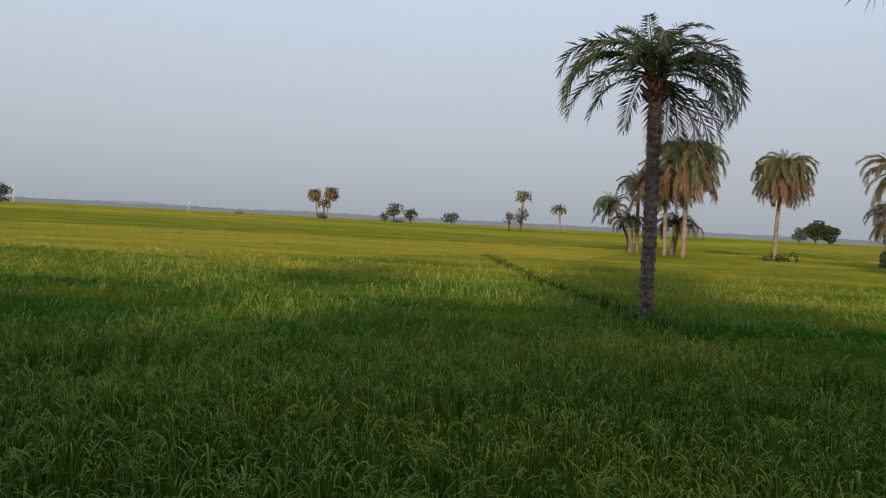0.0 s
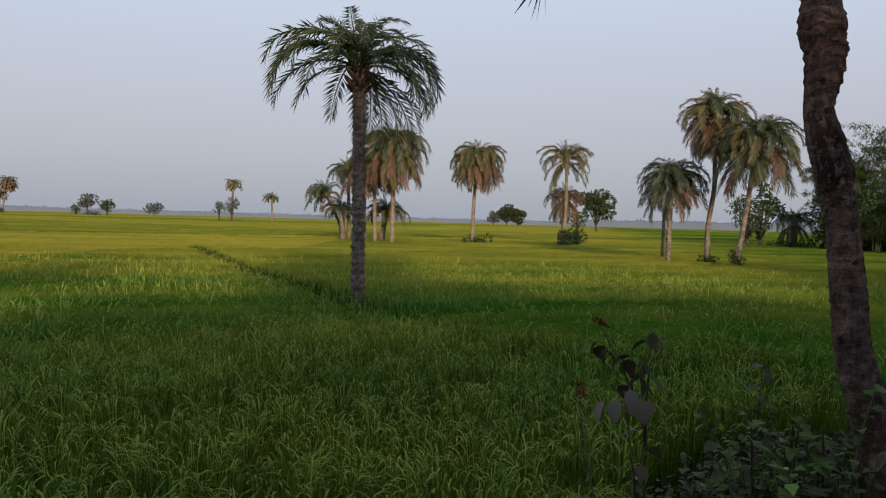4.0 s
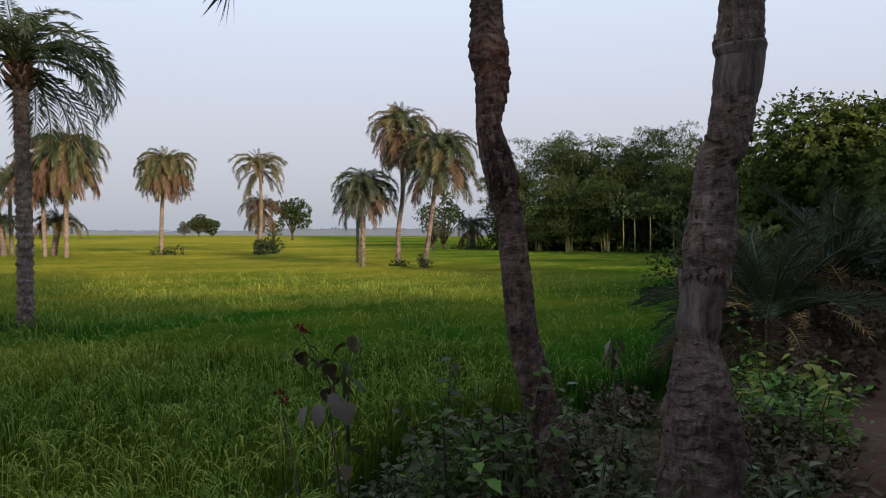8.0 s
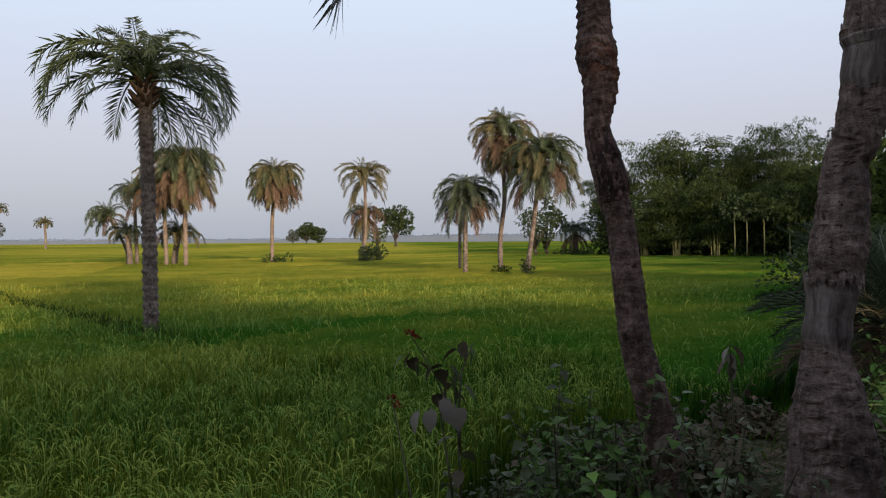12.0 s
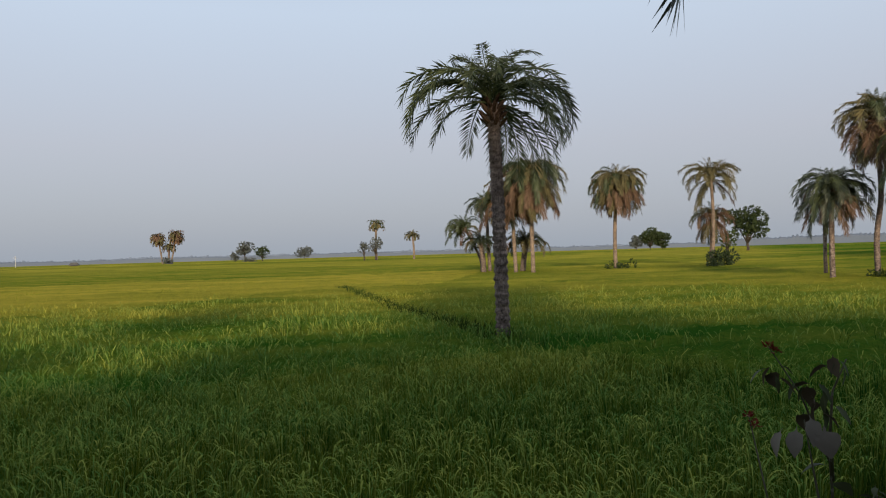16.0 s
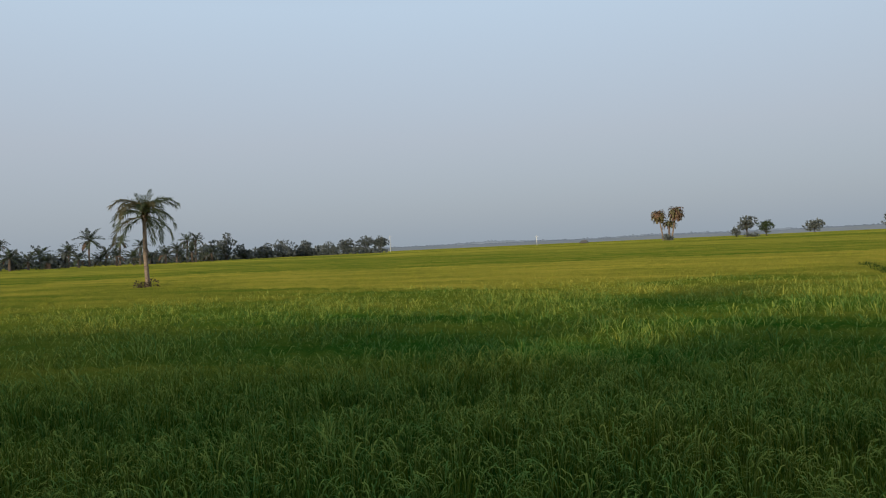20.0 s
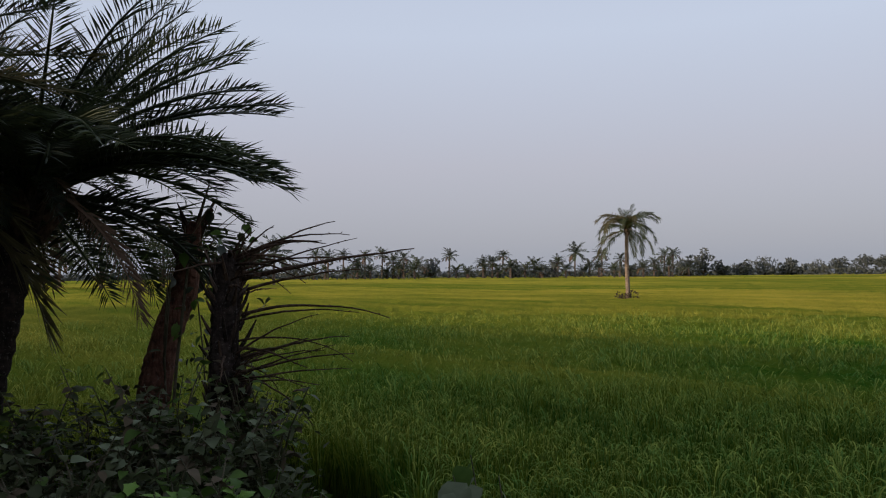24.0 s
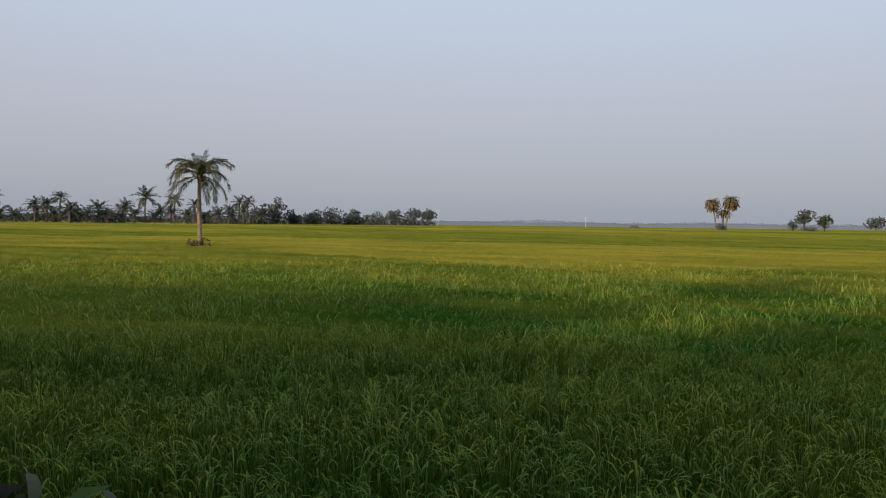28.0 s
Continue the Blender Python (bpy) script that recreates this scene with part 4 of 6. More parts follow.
C_AT = (3.99, 1.99, 0.5)
C_PTS = rel(C_AT, [(3.98, 1.99, 0.42), (3.985, 1.991, 0.88), (3.993, 1.998, 1.212), (3.999, 2.0, 1.40), (3.995, 2.022, 1.653), (4.009, 2.008, 1.828), (4.024, 1.991, 2.019), (4.041, 1.969, 2.177), (4.057, 1.955, 2.461),
                   (4.069, 1.945, 2.657), (4.091, 1.908, 2.75), (4.112, 1.877, 2.931), (4.136, 1.849, 3.243), (4.134, 1.855, 3.31), (4.147, 1.846, 3.556), (4.25, 1.80, 5.0), (4.3, 1.8, 7.4)])
C_RAD = [0.235, 0.222, 0.205, 0.172, 0.116, 0.100, 0.115, 0.136, 0.119, 0.108, 0.116, 0.116, 0.114, 0.134, 0.119, 0.13, 0.15]
near_palm("thick grey date palm trunk with flared cracked base beside the path", C_AT, C_PTS, C_RAD, 9.0, BARK_GREY,
          ((0.105, 2.0, 0.12, 0.035), (0.625, 0.0, 0.14, 0.007), (0.41, 6.1, 0.12, 0.012), (0.17, 5.9, 0.12, 0.04), (0.81, 3.0, 0.08, 0.006)), 2.8,
          [("up", i * 33, 2.9) for i in range(11)], 0.085, 0.02)
c_palm = [o for o in scene.objects if o.name.startswith("date_palm")][-1]
rc = random.Random(4)


def bare_sleeve(pts, radii, seed):
    """Bare weathered wood with deep cracks running along the trunk."""
    rows = 40
    line, rad = [], []
    for i in range(rows + 1):
        u = i / rows * (len(pts) - 1)
        k = min(int(u), len(pts) - 2)
        line.append(Vector(pts[k]).lerp(Vector(pts[k + 1]), u - k))
        rad.append((radii[k] + (radii[k + 1] - radii[k]) * (u - k)) * (0.90 + 0.25 * min(1.0, 4 * i / rows, 4 * (1 - i / rows) + 0.4)))

    def wobble(i, j, a):
        n = noise.noise((math.cos(a) * 5.5, math.sin(a) * 5.5 + seed, line[i].z * 1.6))
        return 1 + 0.05 * n - 0.16 * max(0.0, n - 0.28) + 0.03 * noise.noise((math.cos(a) * 2, math.sin(a) * 2, line[i].z * 5 + seed))

    g = Geo()
    g.tube(line, rad, 72, True, 0.0, wobble)
    return g.mesh("bare_wood", BARE_WOOD, True)


part("bare_wood", bare_sleeve(C_PTS[4:7], C_RAD[4:7], 2.0), c_palm, "bare grey wood with deep upright cracks")
part("bare_wood", bare_sleeve(C_PTS[11:14], [r_ * 0.98 for r_ in C_RAD[11:14]], 5.0), c_palm, "bare grey wood under a bark collar")
for at_, r_, n_, lo_, hi_ in ((C_PTS[6], 0.142, 30, 0.05, 0.15), (C_PTS[13], 0.131, 30, 0.04, 0.09), (C_PTS[10], 0.130, 14, 0.03, 0.07)):
    for i in range(n_):   # bark plates that end in a ragged edge over the bare wood
        g = Geo()
        a = i / n_ * 6.283 + rc.uniform(-0.08, 0.08)
        o = Vector((math.cos(a), math.sin(a), 0))
        p = Vector(at_) + o * r_ + Vector((0, 0, 0.05 + rc.uniform(-0.02, 0.03)))
        g.kite(p, (o * 0.12 + Vector((0, 0, -1))).normalized(), Vector((-o.y, o.x, 0)), rc.uniform(lo_, hi_), 0.05, 0.3)
        part("bark_plate", g.mesh("bark_plate", BARK_GREY), c_palm)
BARK_TAPPED = bark_material("tapped_bark", (0.010, 0.006, 0.005), (0.040, 0.021, 0.017), (0.105, 0.056, 0.044), 3.0, 0.75, 0.9)
for lo_, hi_, grow_, mat_, say_ in ((7, 10, 1.035, BARK_TAPPED, "dark stained section cut away by tapping"), (10, 12, 1.03, BARK_RED, "reddish bark below the old leaf bases")):
    part("tapped_section", knotty_trunk("tapped_section", B_PTS[lo_:hi_], [q * grow_ for q in B_RAD[lo_:hi_]], 3.0 + lo_, mat_, ((0.3, 2.2, 0.22, 0.10), (0.7, 1.4, 0.20, 0.08), (0.5, 3.6, -0.18, 0.16)), ring=0.05, high=0.08),
         [o for o in scene.objects if o.name.startswith("date_palm")][-2], say_)


def bark_scales(pts, radii, n, seed, lo, hi, mat):
    """Short pale edges of old leaf scars, lying across the trunk."""
    r = random.Random(seed)
    g = Geo()
    m = len(pts) - 1
    for _ in range(n):
        u = r.uniform(lo, hi) * m
        k = min(int(u), m - 1)
        p = Vector(pts[k]).lerp(Vector(pts[k + 1]), u - k)
        rr = radii[k] + (radii[k + 1] - radii[k]) * (u - k)
        a = r.uniform(0, 6.283)
        o = Vector((math.cos(a), math.sin(a), 0))
        d = (Vector((-o.y, o.x, 0)) + Vector((0, 0, r.uniform(-0.3, 0.3)))).normalized()
        ln_ = r.uniform(0.025, 0.07)
        g.kite(p + o * rr * 1.03 - d * ln_ * 0.5, d, (Vector((0, 0, 1)) + o * 0.5).normalized(), ln_, r.uniform(0.008, 0.02), 0.5)
    return g.mesh("rough_bark", mat)


part("rough_bark", bark_scales(B_PTS, B_RAD, 420, 71, 0.05, 0.56, BARK_GREY), [o for o in scene.objects if o.name.startswith("date_palm")][-2])["kind"] = "stuff"
part("rough_bark", bark_scales(C_PTS, C_RAD, 420, 72, 0.08, 0.80, BARK_NEAR), c_palm)["kind"] = "stuff"
g = Geo()   # cut stub low on the leaning trunk
b_palm = [o for o in scene.objects if o.name.startswith("date_palm")][-2]
p = Vector((3.62, 2.74, 1.06)) - Vector(B_AT)
g.tube([p + Vector((0.06, 0.10, -0.10)), p + Vector((0.0, 0.0, 0.0)), p + Vector((-0.02, -0.04, 0.06))], [0.075, 0.06, 0.02], 9, True, 0.0, lambda i, j, a: 1 + 0.15 * math.sin(a * 3 + i))
part("cut_stub", g.mesh("cut_stub", BARK_WARM), b_palm, "pale cut stub")

# left group: living palm, tall trunk, stump and dead palm
date_palm((-7.58, -0.25), (-7.50, 0.16, 2.95), 0.125, 0.14, (("rise", 10, 0), ("flat", 30, 0), ("down", 24, 1)), 2.0, "near",
          "young date palm with thick dark crown on the overgrown bank", "palms on the bank", 61, BARK_SHADED, (FROND, FROND_DARK), open_to=0.0)
date_palm((-6.5, -0.62), (-6.38, 0.12, 6.3), 0.175, 0.105, (("up", 9, 0), ("mid", 12, 0), ("low", 6, 0)), 2.6, "near",
          "tall date palm trunk darkened to a silhouette at the end of the bank", "palms on the bank", 62, BARK_SHADED, FROND_DARK)
date_palm((-7.0, -1.5), (-6.9, -1.3, 3.3), 0.18, 0.18, (("rise", 4, 0), ("flat", 14, 1), ("down", 16, 1), ("hang", 8, 1)), 2.0, "near",
          "date palm with browning fronds beside a tall trunk", "palms on the bank", 63, BARK_SHADED, (FROND, FROND_OLIVE), open_to=0.5)

left_palms = [o for o in scene.objects if o.name.startswith("date_palm")]
date_palm((-9.3, -0.9), (-9.2, -0.8, 3.5), 0.18, 0.18, (("rise", 4, 0), ("flat", 16, 0), ("down", 20, 2)), 1.8, "near",
          "dense dark date palm at the back of the thicket", "palms on the bank", 64, BARK_SHADED, FROND_DARK)
young = left_palms[-3]
for k_, (shape, az, s) in enumerate((("reach_a", 63, 2.0), ("reach_b", 66, 2.05), ("reach_c", 63, 2.0), ("reach_d", 54, 1.8), ("reach_a", 76, 1.9), ("reach_b", 50, 1.95), ("reach_c", 52, 1.9), ("reach_c", 74, 1.9), ("reach_e", 72, 1.7),
                                     ("reach_d", 76, 1.9), ("reach_a", 46, 1.95), ("reach_b", 82, 2.0), ("reach_d", 98, 1.8))):
    m_ = Matrix.Translation((0.14, 0.55, 2.56 + 0.04 * (k_ % 3))) @ Matrix.Rotation(radians(az), 4, "Z") @ Matrix.Diagonal((s, s, s, 1))
    part("frond", frond_mesh(shape, "near", (FROND, FROND_DARK)[k_ % 2], k_ % 3), young, "", m_)

for palm_, n_, z_ in ((young, 14, 2.6), (left_palms[-1], 10, 2.9)):   # short fronds hanging round the neck
    for k_ in range(n_):
        a_ = k_ * 6.283 / n_
        m_ = Matrix.Translation((0.1 * math.cos(a_), 0.22 + 0.1 * math.sin(a_), z_ + 0.05 * (k_ % 3))) @ Matrix.Rotation(a_, 4, "Z") @ Matrix.Diagonal((0.85, 0.85, 0.85, 1))
        part("frond", frond_mesh(("hang", "down")[k_ % 2], "near", (FROND_DARK, FROND_DARK, FROND_DEAD)[k_ % 3], k_ % 3), palm_, "", m_)
part("frond", frond_mesh("skirt", "near", FROND_DEAD, 1), young, "dry grey hanging frond", Matrix.Translation((0.52, 0.68, 2.35)) @ Matrix.Rotation(radians(40), 4, "Z") @ Matrix.Diagonal((1.2, 1.2, 1.2, 1)))
rk = random.Random(44)
for i in range(70):   # old stalk bases standing off the young trunk
    g = Geo()
    a = i * 2.4
    o = Vector((math.cos(a), math.sin(a), 0))
    q = rk.random()
    p = Vector((0.02 * q, 0.25 * q, 0.35 + 1.75 * q)) + o * 0.11
    d = (o * rk.uniform(0.3, 0.8) + Vector((0, 0, 1))).normalized()
    q = rk.uniform(0.10, 0.24)
    g.tube([p, p + d * q * 0.5, p + d * q], [0.028, 0.020, 0.007], 5)
    part("leaf_base", g.mesh("leaf_base", (STALK, BARK_DEAD, BARK_SHADED)[i % 3]), young)
young = left_palms[-1]
for k_, (shape, az, s) in enumerate((("reach_d", 80, 2.2), ("reach_a", 96, 2.0), ("reach_b", 84, 2.0), ("reach_a", 68, 2.1), ("reach_c", 75, 1.9), ("reach_d", 100, 2.1))):
    m_ = Matrix.Translation((0.1, 0.2, 2.75 + 0.04 * (k_ % 3))) @ Matrix.Rotation(radians(az), 4, "Z") @ Matrix.Diagonal((s, s, s, 1))
    part("frond", frond_mesh(shape, "near", (FROND, FROND_DARK, FROND_OLIVE)[k_ % 3], k_ % 3), young, "", m_)

S_AT = (-7.59, 1.15, 0.5)
S_PTS = rel(S_AT, [(-7.60, 1.12, 0.4), (-7.60, 1.15, 1.0), (-7.58, 1.27, 1.65), (-7.55, 1.42, 2.1), (-7.48, 1.46, 2.45), (-7.42, 1.5, 2.72)])
stump = root("palm_stump", S_AT, "broken reddish palm stump with a climbing vine", "palm stump")
part("trunk", knotty_trunk("trunk", S_PTS, [0.17, 0.145, 0.13, 0.12, 0.105, 0.05], 12.0, BARK_RED, ((0.6, 1.0, 0.2, 0.03),)), stump)
rs = random.Random(8)
for i in range(26):   # splintered stalk bases
    g = Geo()
    a = rs.uniform(0, 6.283)
    p = Vector(S_PTS[3]).lerp(Vector(S_PTS[5]), rs.random() * 0.8)
    d = Vector((math.cos(a) * 0.5, math.sin(a) * 0.5, rs.uniform(0.7, 1.3))).normalized()
    g.tube([p, p + d * rs.uniform(0.1, 0.25), p + d * rs.uniform(0.3, 0.55)], [0.035, 0.022, 0.006], 5)
    part("splinter", g.mesh("splinter", STALK), stump)

D_AT = (-6.6, 1.55, 0.5)
D_PTS = rel(D_AT, [(-6.58, 1.58, 0.4), (-6.58, 1.56, 0.9), (-6.62, 1.55, 1.4), (-6.67, 1.58, 1.9), (-6.68, 1.60, 2.3), (-6.68, 1.6, 2.42)])
dead = root("dead_palm", D_AT, "dead date palm with bare curving stalks and no leaflets", "palm tree")
part("trunk", knotty_trunk("trunk", D_PTS, [0.12, 0.11, 0.115, 0.115, 0.095, 0.04], 15.0, BARK_SHADED, ()), dead)


def bare_stalk(p, az, e0, droop, length, r0, seed):
    r = random.Random(seed)
    g = Geo()
    pts = [Vector(p)]
    for i in range(12):
        a = radians(e0 - droop * ((i + 0.5) / 12) ** 1.1)
        pts.append(pts[-1] + Vector((math.cos(a) * math.sin(az), math.cos(a) * math.cos(az), math.sin(a))) * (length / 12) + Vector((r.uniform(-1, 1), r.uniform(-1, 1), r.uniform(-1, 1))) * 0.006)
    g.tube(pts, [r0 * (1 - 0.78 * i / 12) for i in range(13)], 6)
    for i in range(18):   # broken leaflet bases
        k = r.randrange(3, 12)
        d = Vector((r.uniform(-1, 1), r.uniform(-1, 1), r.uniform(-0.6, 0.6))).normalized()
        g.kite(pts[k], d, Vector((0, 0, 1)), r.uniform(0.012, 0.035), 0.010)
    return g.mesh("stalk", STALK, True)


rd = random.Random(21)
for i in range(44):
    up = rd.uniform(0.35, 0.98)
    k = min(int(up * 5), 4)
    p = Vector(D_PTS[k]).lerp(Vector(D_PTS[k + 1]), up * 5 - k)
    az = radians(rd.gauss(28, 40))      # most lean out over the field
    o = Vector((math.sin(az), math.cos(az), 0))
    tall_one = up > 0.8 and i % 3 == 0
    steep = rd.uniform(50, 80) if tall_one else rd.uniform(-4, 38)
    part("stalk", bare_stalk(p + o * 0.07, az, steep, rd.uniform(4, 52), rd.uniform(0.3, 0.55) if tall_one else rd.uniform(0.5, 1.1), rd.uniform(0.010, 0.016), i), dead)
part("stalk", bare_stalk(Vector(D_PTS[4]) + Vector((0.05, 0.1, -0.1)), radians(14), 13, 6, 1.5, 0.022, 90), dead, "long bare stalk reaching out")
part("stalk", bare_stalk(Vector(D_PTS[4]) + Vector((0.05, 0.1, -0.2)), radians(20), 16, 14, 1.0, 0.015, 92), dead)
part("stalk", bare_stalk(Vector(D_PTS[3]) + Vector((0.05, 0.1, 0.0)), radians(22), 14, 34, 1.25, 0.015, 91), dead)
for i in range(100):   # shaggy dry leaf bases standing out round the trunk
    g = Geo()
    a = rd.uniform(0, 6.283)
    o = Vector((math.cos(a), math.sin(a), 0))
    p = Vector(D_PTS[0]).lerp(Vector(D_PTS[4]), 0.12 + 0.88 * rd.random()) + o * 0.085
    d = (o * rd.uniform(0.25, 0.8) + Vector((rd.uniform(-0.2, 0.2), rd.uniform(-0.2, 0.2), 1))).normalized()
    q = rd.uniform(0.10, 0.30)
    g.tube([p, p + d * q * 0.5 + o * 0.01, p + d * q], [0.022, 0.016, 0.006], 5)
    part("leaf_base", g.mesh("leaf_base", (STALK, BARK_DEAD, BARK_SHADED)[i % 3]), dead)


# ---- broadleaf trees ----
def leaf_cloud(g, blobs, count, size, r, flat=0.5):
    """Leaves scattered through overlapping blobs (centre, radii), thickest near their skins."""
    wts = [(b[1][0] * b[1][1] * b[1][2]) ** (2 / 3) for b in blobs]
    for (c, rad), w in zip(blobs, wts):
        for _ in range(int(count * w / sum(wts))):
            d = Vector((r.gauss(0, 1), r.gauss(0, 1), r.gauss(0, 1))).normalized()
            q = r.uniform(0.45, 1.05) ** 0.6
            p = Vector(c) + Vector((d.x * rad[0], d.y * rad[1], d.z * rad[2])) * q
            dr = (d + Vector((r.uniform(-1, 1), r.uniform(-1, 1), r.uniform(-0.9, 0.5)))).normalized()
            w_ = dr.cross(Vector((r.uniform(-1, 1), r.uniform(-1, 1), r.uniform(-1, 1)))).normalized()
            s = size * r.uniform(0.6, 1.3)
            g.kite(p, dr, w_, s, s * flat, 0.45)


def rosettes(g, blobs, count, size, r, per=12, flat=0.6):
    """Twigs ending in rosettes of broad leaves, thickest on the upper skins of the blobs."""
    wts = [(b[1][0] * b[1][1] * b[1][2]) ** (2 / 3) for b in blobs]
    for (c, rad), w in zip(blobs, wts):
        for _ in range(int(count * w / sum(wts))):
            d = Vector((r.gauss(0, 1), r.gauss(0, 1), r.gauss(0.35, 1))).normalized()
            q = r.uniform(0.6, 0.98)
            p = Vector(c) + Vector((d.x * rad[0], d.y * rad[1], d.z * rad[2])) * q
            ax = (d + Vector((0, 0, 0.6))).normalized()
            e = ax.orthogonal().normalized()
            f = ax.cross(e)
            for k in range(per):
                a = k * 2.4 + r.uniform(-0.3, 0.3)
                o = e * math.cos(a) + f * math.sin(a)
                dr = (o + ax * r.uniform(-0.15, 0.8) + Vector((0, 0, -0.35))).normalized()
                s = size * r.uniform(0.65, 1.25)
                g.kite(p + o * size * 0.15, dr, dr.cross(ax).normalized(), s, s * flat, 0.5, s * 0.2)


def broadleaf(at, height, spread, label, seed, leaves=2600, leaf=0.32, stem=0.4, mat=None, name="tree", category="tree", group="", blobs=11, z0=None, twigs=0):
    r = random.Random(seed)
    x, y = at
    z = gz(x, y) - 0.05 if z0 is None else z0
    tree = root(name, (x, y, z), label, category, group)
    cz = height * (stem + 1) / 2
    g = Geo()
    tr = 0.022 * height + 0.05
    g.tube([(0, 0, 0), (tr * 0.5, 0, height * stem * 0.5), (0, tr * 0.4, height * stem), (tr, 0, height * 0.75)], [tr * 1.3, tr, tr * 0.85, tr * 0.3], 8)
    bl = []
    for i in range(blobs):
        a = i * 2.4 + r.uniform(-0.4, 0.4)
        q = math.sqrt((i + 0.5) / blobs)
        hz = r.uniform(-0.5, 0.5) * height * (1 - stem) * (1.1 - 0.7 * q)
        c = Vector((math.cos(a) * q * spread * 0.68, math.sin(a) * q * spread * 0.68, cz + hz))
        rr = spread * r.uniform(0.26, 0.44)
        bl.append((c, (rr, rr, rr * r.uniform(0.6, 0.9))))
        mid = Vector((c.x * 0.4, c.y * 0.4, height * stem + (c.z - height * stem) * 0.35))
        g.tube([(0, 0, height * stem * 0.85), mid, c], [tr * 0.5, tr * 0.3, tr * 0.08], 5)
    part("trunk", g.mesh("trunk", WOOD_DARK, True), tree)
    g = Geo()
    if twigs:
        rosettes(g, bl, twigs, leaf, r)
    leaf_cloud(g, bl, leaves, leaf, r)
    part("crown", g.mesh("crown", mat or TREE_LEAF), tree)
    return tree


def shrub(at, height, spread, label, seed, leaves=700, leaf=0.2, mat=None, z0=None, group=""):
    r = random.Random(seed)
    x, y = at
    z = gz(x, y) - 0.03 if z0 is None else z0
    ob = root("shrub", (x, y, z), label, "shrub", group)
    g = Geo()
    bl = []
    for i in range(7):
        a = i * 2.4
        q = math.sqrt((i + 0.3) / 7)
        c = Vector((math.cos(a) * q * spread * 0.6, math.sin(a) * q * spread * 0.6, height * r.uniform(0.35, 0.68)))
        rr = spread * r.uniform(0.3, 0.5)
        bl.append((c, (rr, rr, min(rr, height * 0.38))))
        g.tube([(0, 0, 0), c * 0.55, c], [0.03, 0.02, 0.006], 5)
    part("stem", g.mesh("stem", WOOD_DARK), ob)
    g = Geo()
    leaf_cloud(g, bl, leaves, leaf, r)
    part("foliage", g.mesh("foliage", mat or TREE_LEAF), ob)
    return ob


shrub((33.6, 56.8), 2.3, 1.5, "dark rounded shrub round the foot of a palm", 1, 1500, 0.22)
shrub((32.0, 55.0), 1.3, 0.7, "small green shrub in the rice", 2, 400, 0.18)
shrub((25.0, 57.0), 1.35, 1.5, "low weedy shrub at a palm's foot", 3, 700, 0.2, BAMBOO_LEAF)
shrub((-37.7, 35.4), 1.15, 1.0, "low dry shrub round a lone palm's foot", 4, 600, 0.18, WEED_BROWN)
shrub((25.6, 30.2), 1.15, 0.6, "small shrub at a palm's foot", 5, 400, 0.16, BAMBOO_LEAF)
shrub((25.3, 27.9), 2.0, 0.35, "creeper climbing a palm trunk", 6, 320, 0.15, TREE_LEAF)
shrub((61.8, 60.2), 1.4, 2.6, "low green scrub before a stout palm", 7, 900, 0.3, BAMBOO_LEAF)

broadleaf((85.3, 134.5), 9.8, 4.3, "dark rounded tree with dense crown far off", 201, 3000, 0.6, 0.25)
broadleaf((104.0, 224.5), 4.9, 2.0, "small dark tree beside a larger one", 202, 900, 0.6, 0.3, HAZED_LEAF)
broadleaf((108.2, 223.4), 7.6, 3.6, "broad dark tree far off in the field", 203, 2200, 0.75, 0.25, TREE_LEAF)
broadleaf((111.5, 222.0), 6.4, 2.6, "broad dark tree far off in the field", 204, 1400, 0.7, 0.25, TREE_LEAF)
broadleaf((-14.6, 219.8), 6.4, 2.5, "flat topped tree far off in the field", 205, 800, 0.6, 0.45, HAZED_LEAF)
broadleaf((-17.3, 220.5), 3.6, 1.4, "small round tree far off in the field", 206, 400, 0.5, 0.3, HAZED_LEAF)
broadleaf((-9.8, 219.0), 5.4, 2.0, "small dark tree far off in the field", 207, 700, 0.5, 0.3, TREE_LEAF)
shrub((-13.2, 218.0), 1.8, 2.2, "low scrub under far trees", 208, 400, 0.5, HAZED_LEAF)
shrub((-34.4, 216.0), 2.6, 1.6, "scrub between leaning far palms", 209, 400, 0.5, HAZED_LEAF)
broadleaf((2.8, 350.0), 5.6, 4.0, "flat far tree on the horizon", 210, 600, 1.0, 0.4, HAZED_LEAF)
broadleaf((14.2, 168.5), 5.0, 1.2, "thin pale tree beside a far palm", 211, 300, 0.45, 0.4, HAZED_LEAF)
broadleaf((16.6, 167.5), 5.6, 1.9, "thin pale tree under a far palm", 212, 450, 0.45, 0.45, HAZED_LEAF)
broadleaf((56.5, 61.0), 6.5, 2.6, "thin tree with sparse open crown", 213, 900, 0.30, 0.25, TREE_LEAF, blobs=14)
broadleaf((47.0, 78.0), 3.9, 1.0, "small round tree far off in the rice", 214, 300, 0.35, 0.5, BAMBOO_LEAF)
broadleaf((61.0, 64.0), 7.2, 2.4, "green rounded tree at the edge of the grove", 215, 1500, 0.4, 0.2, TREE_LEAF)

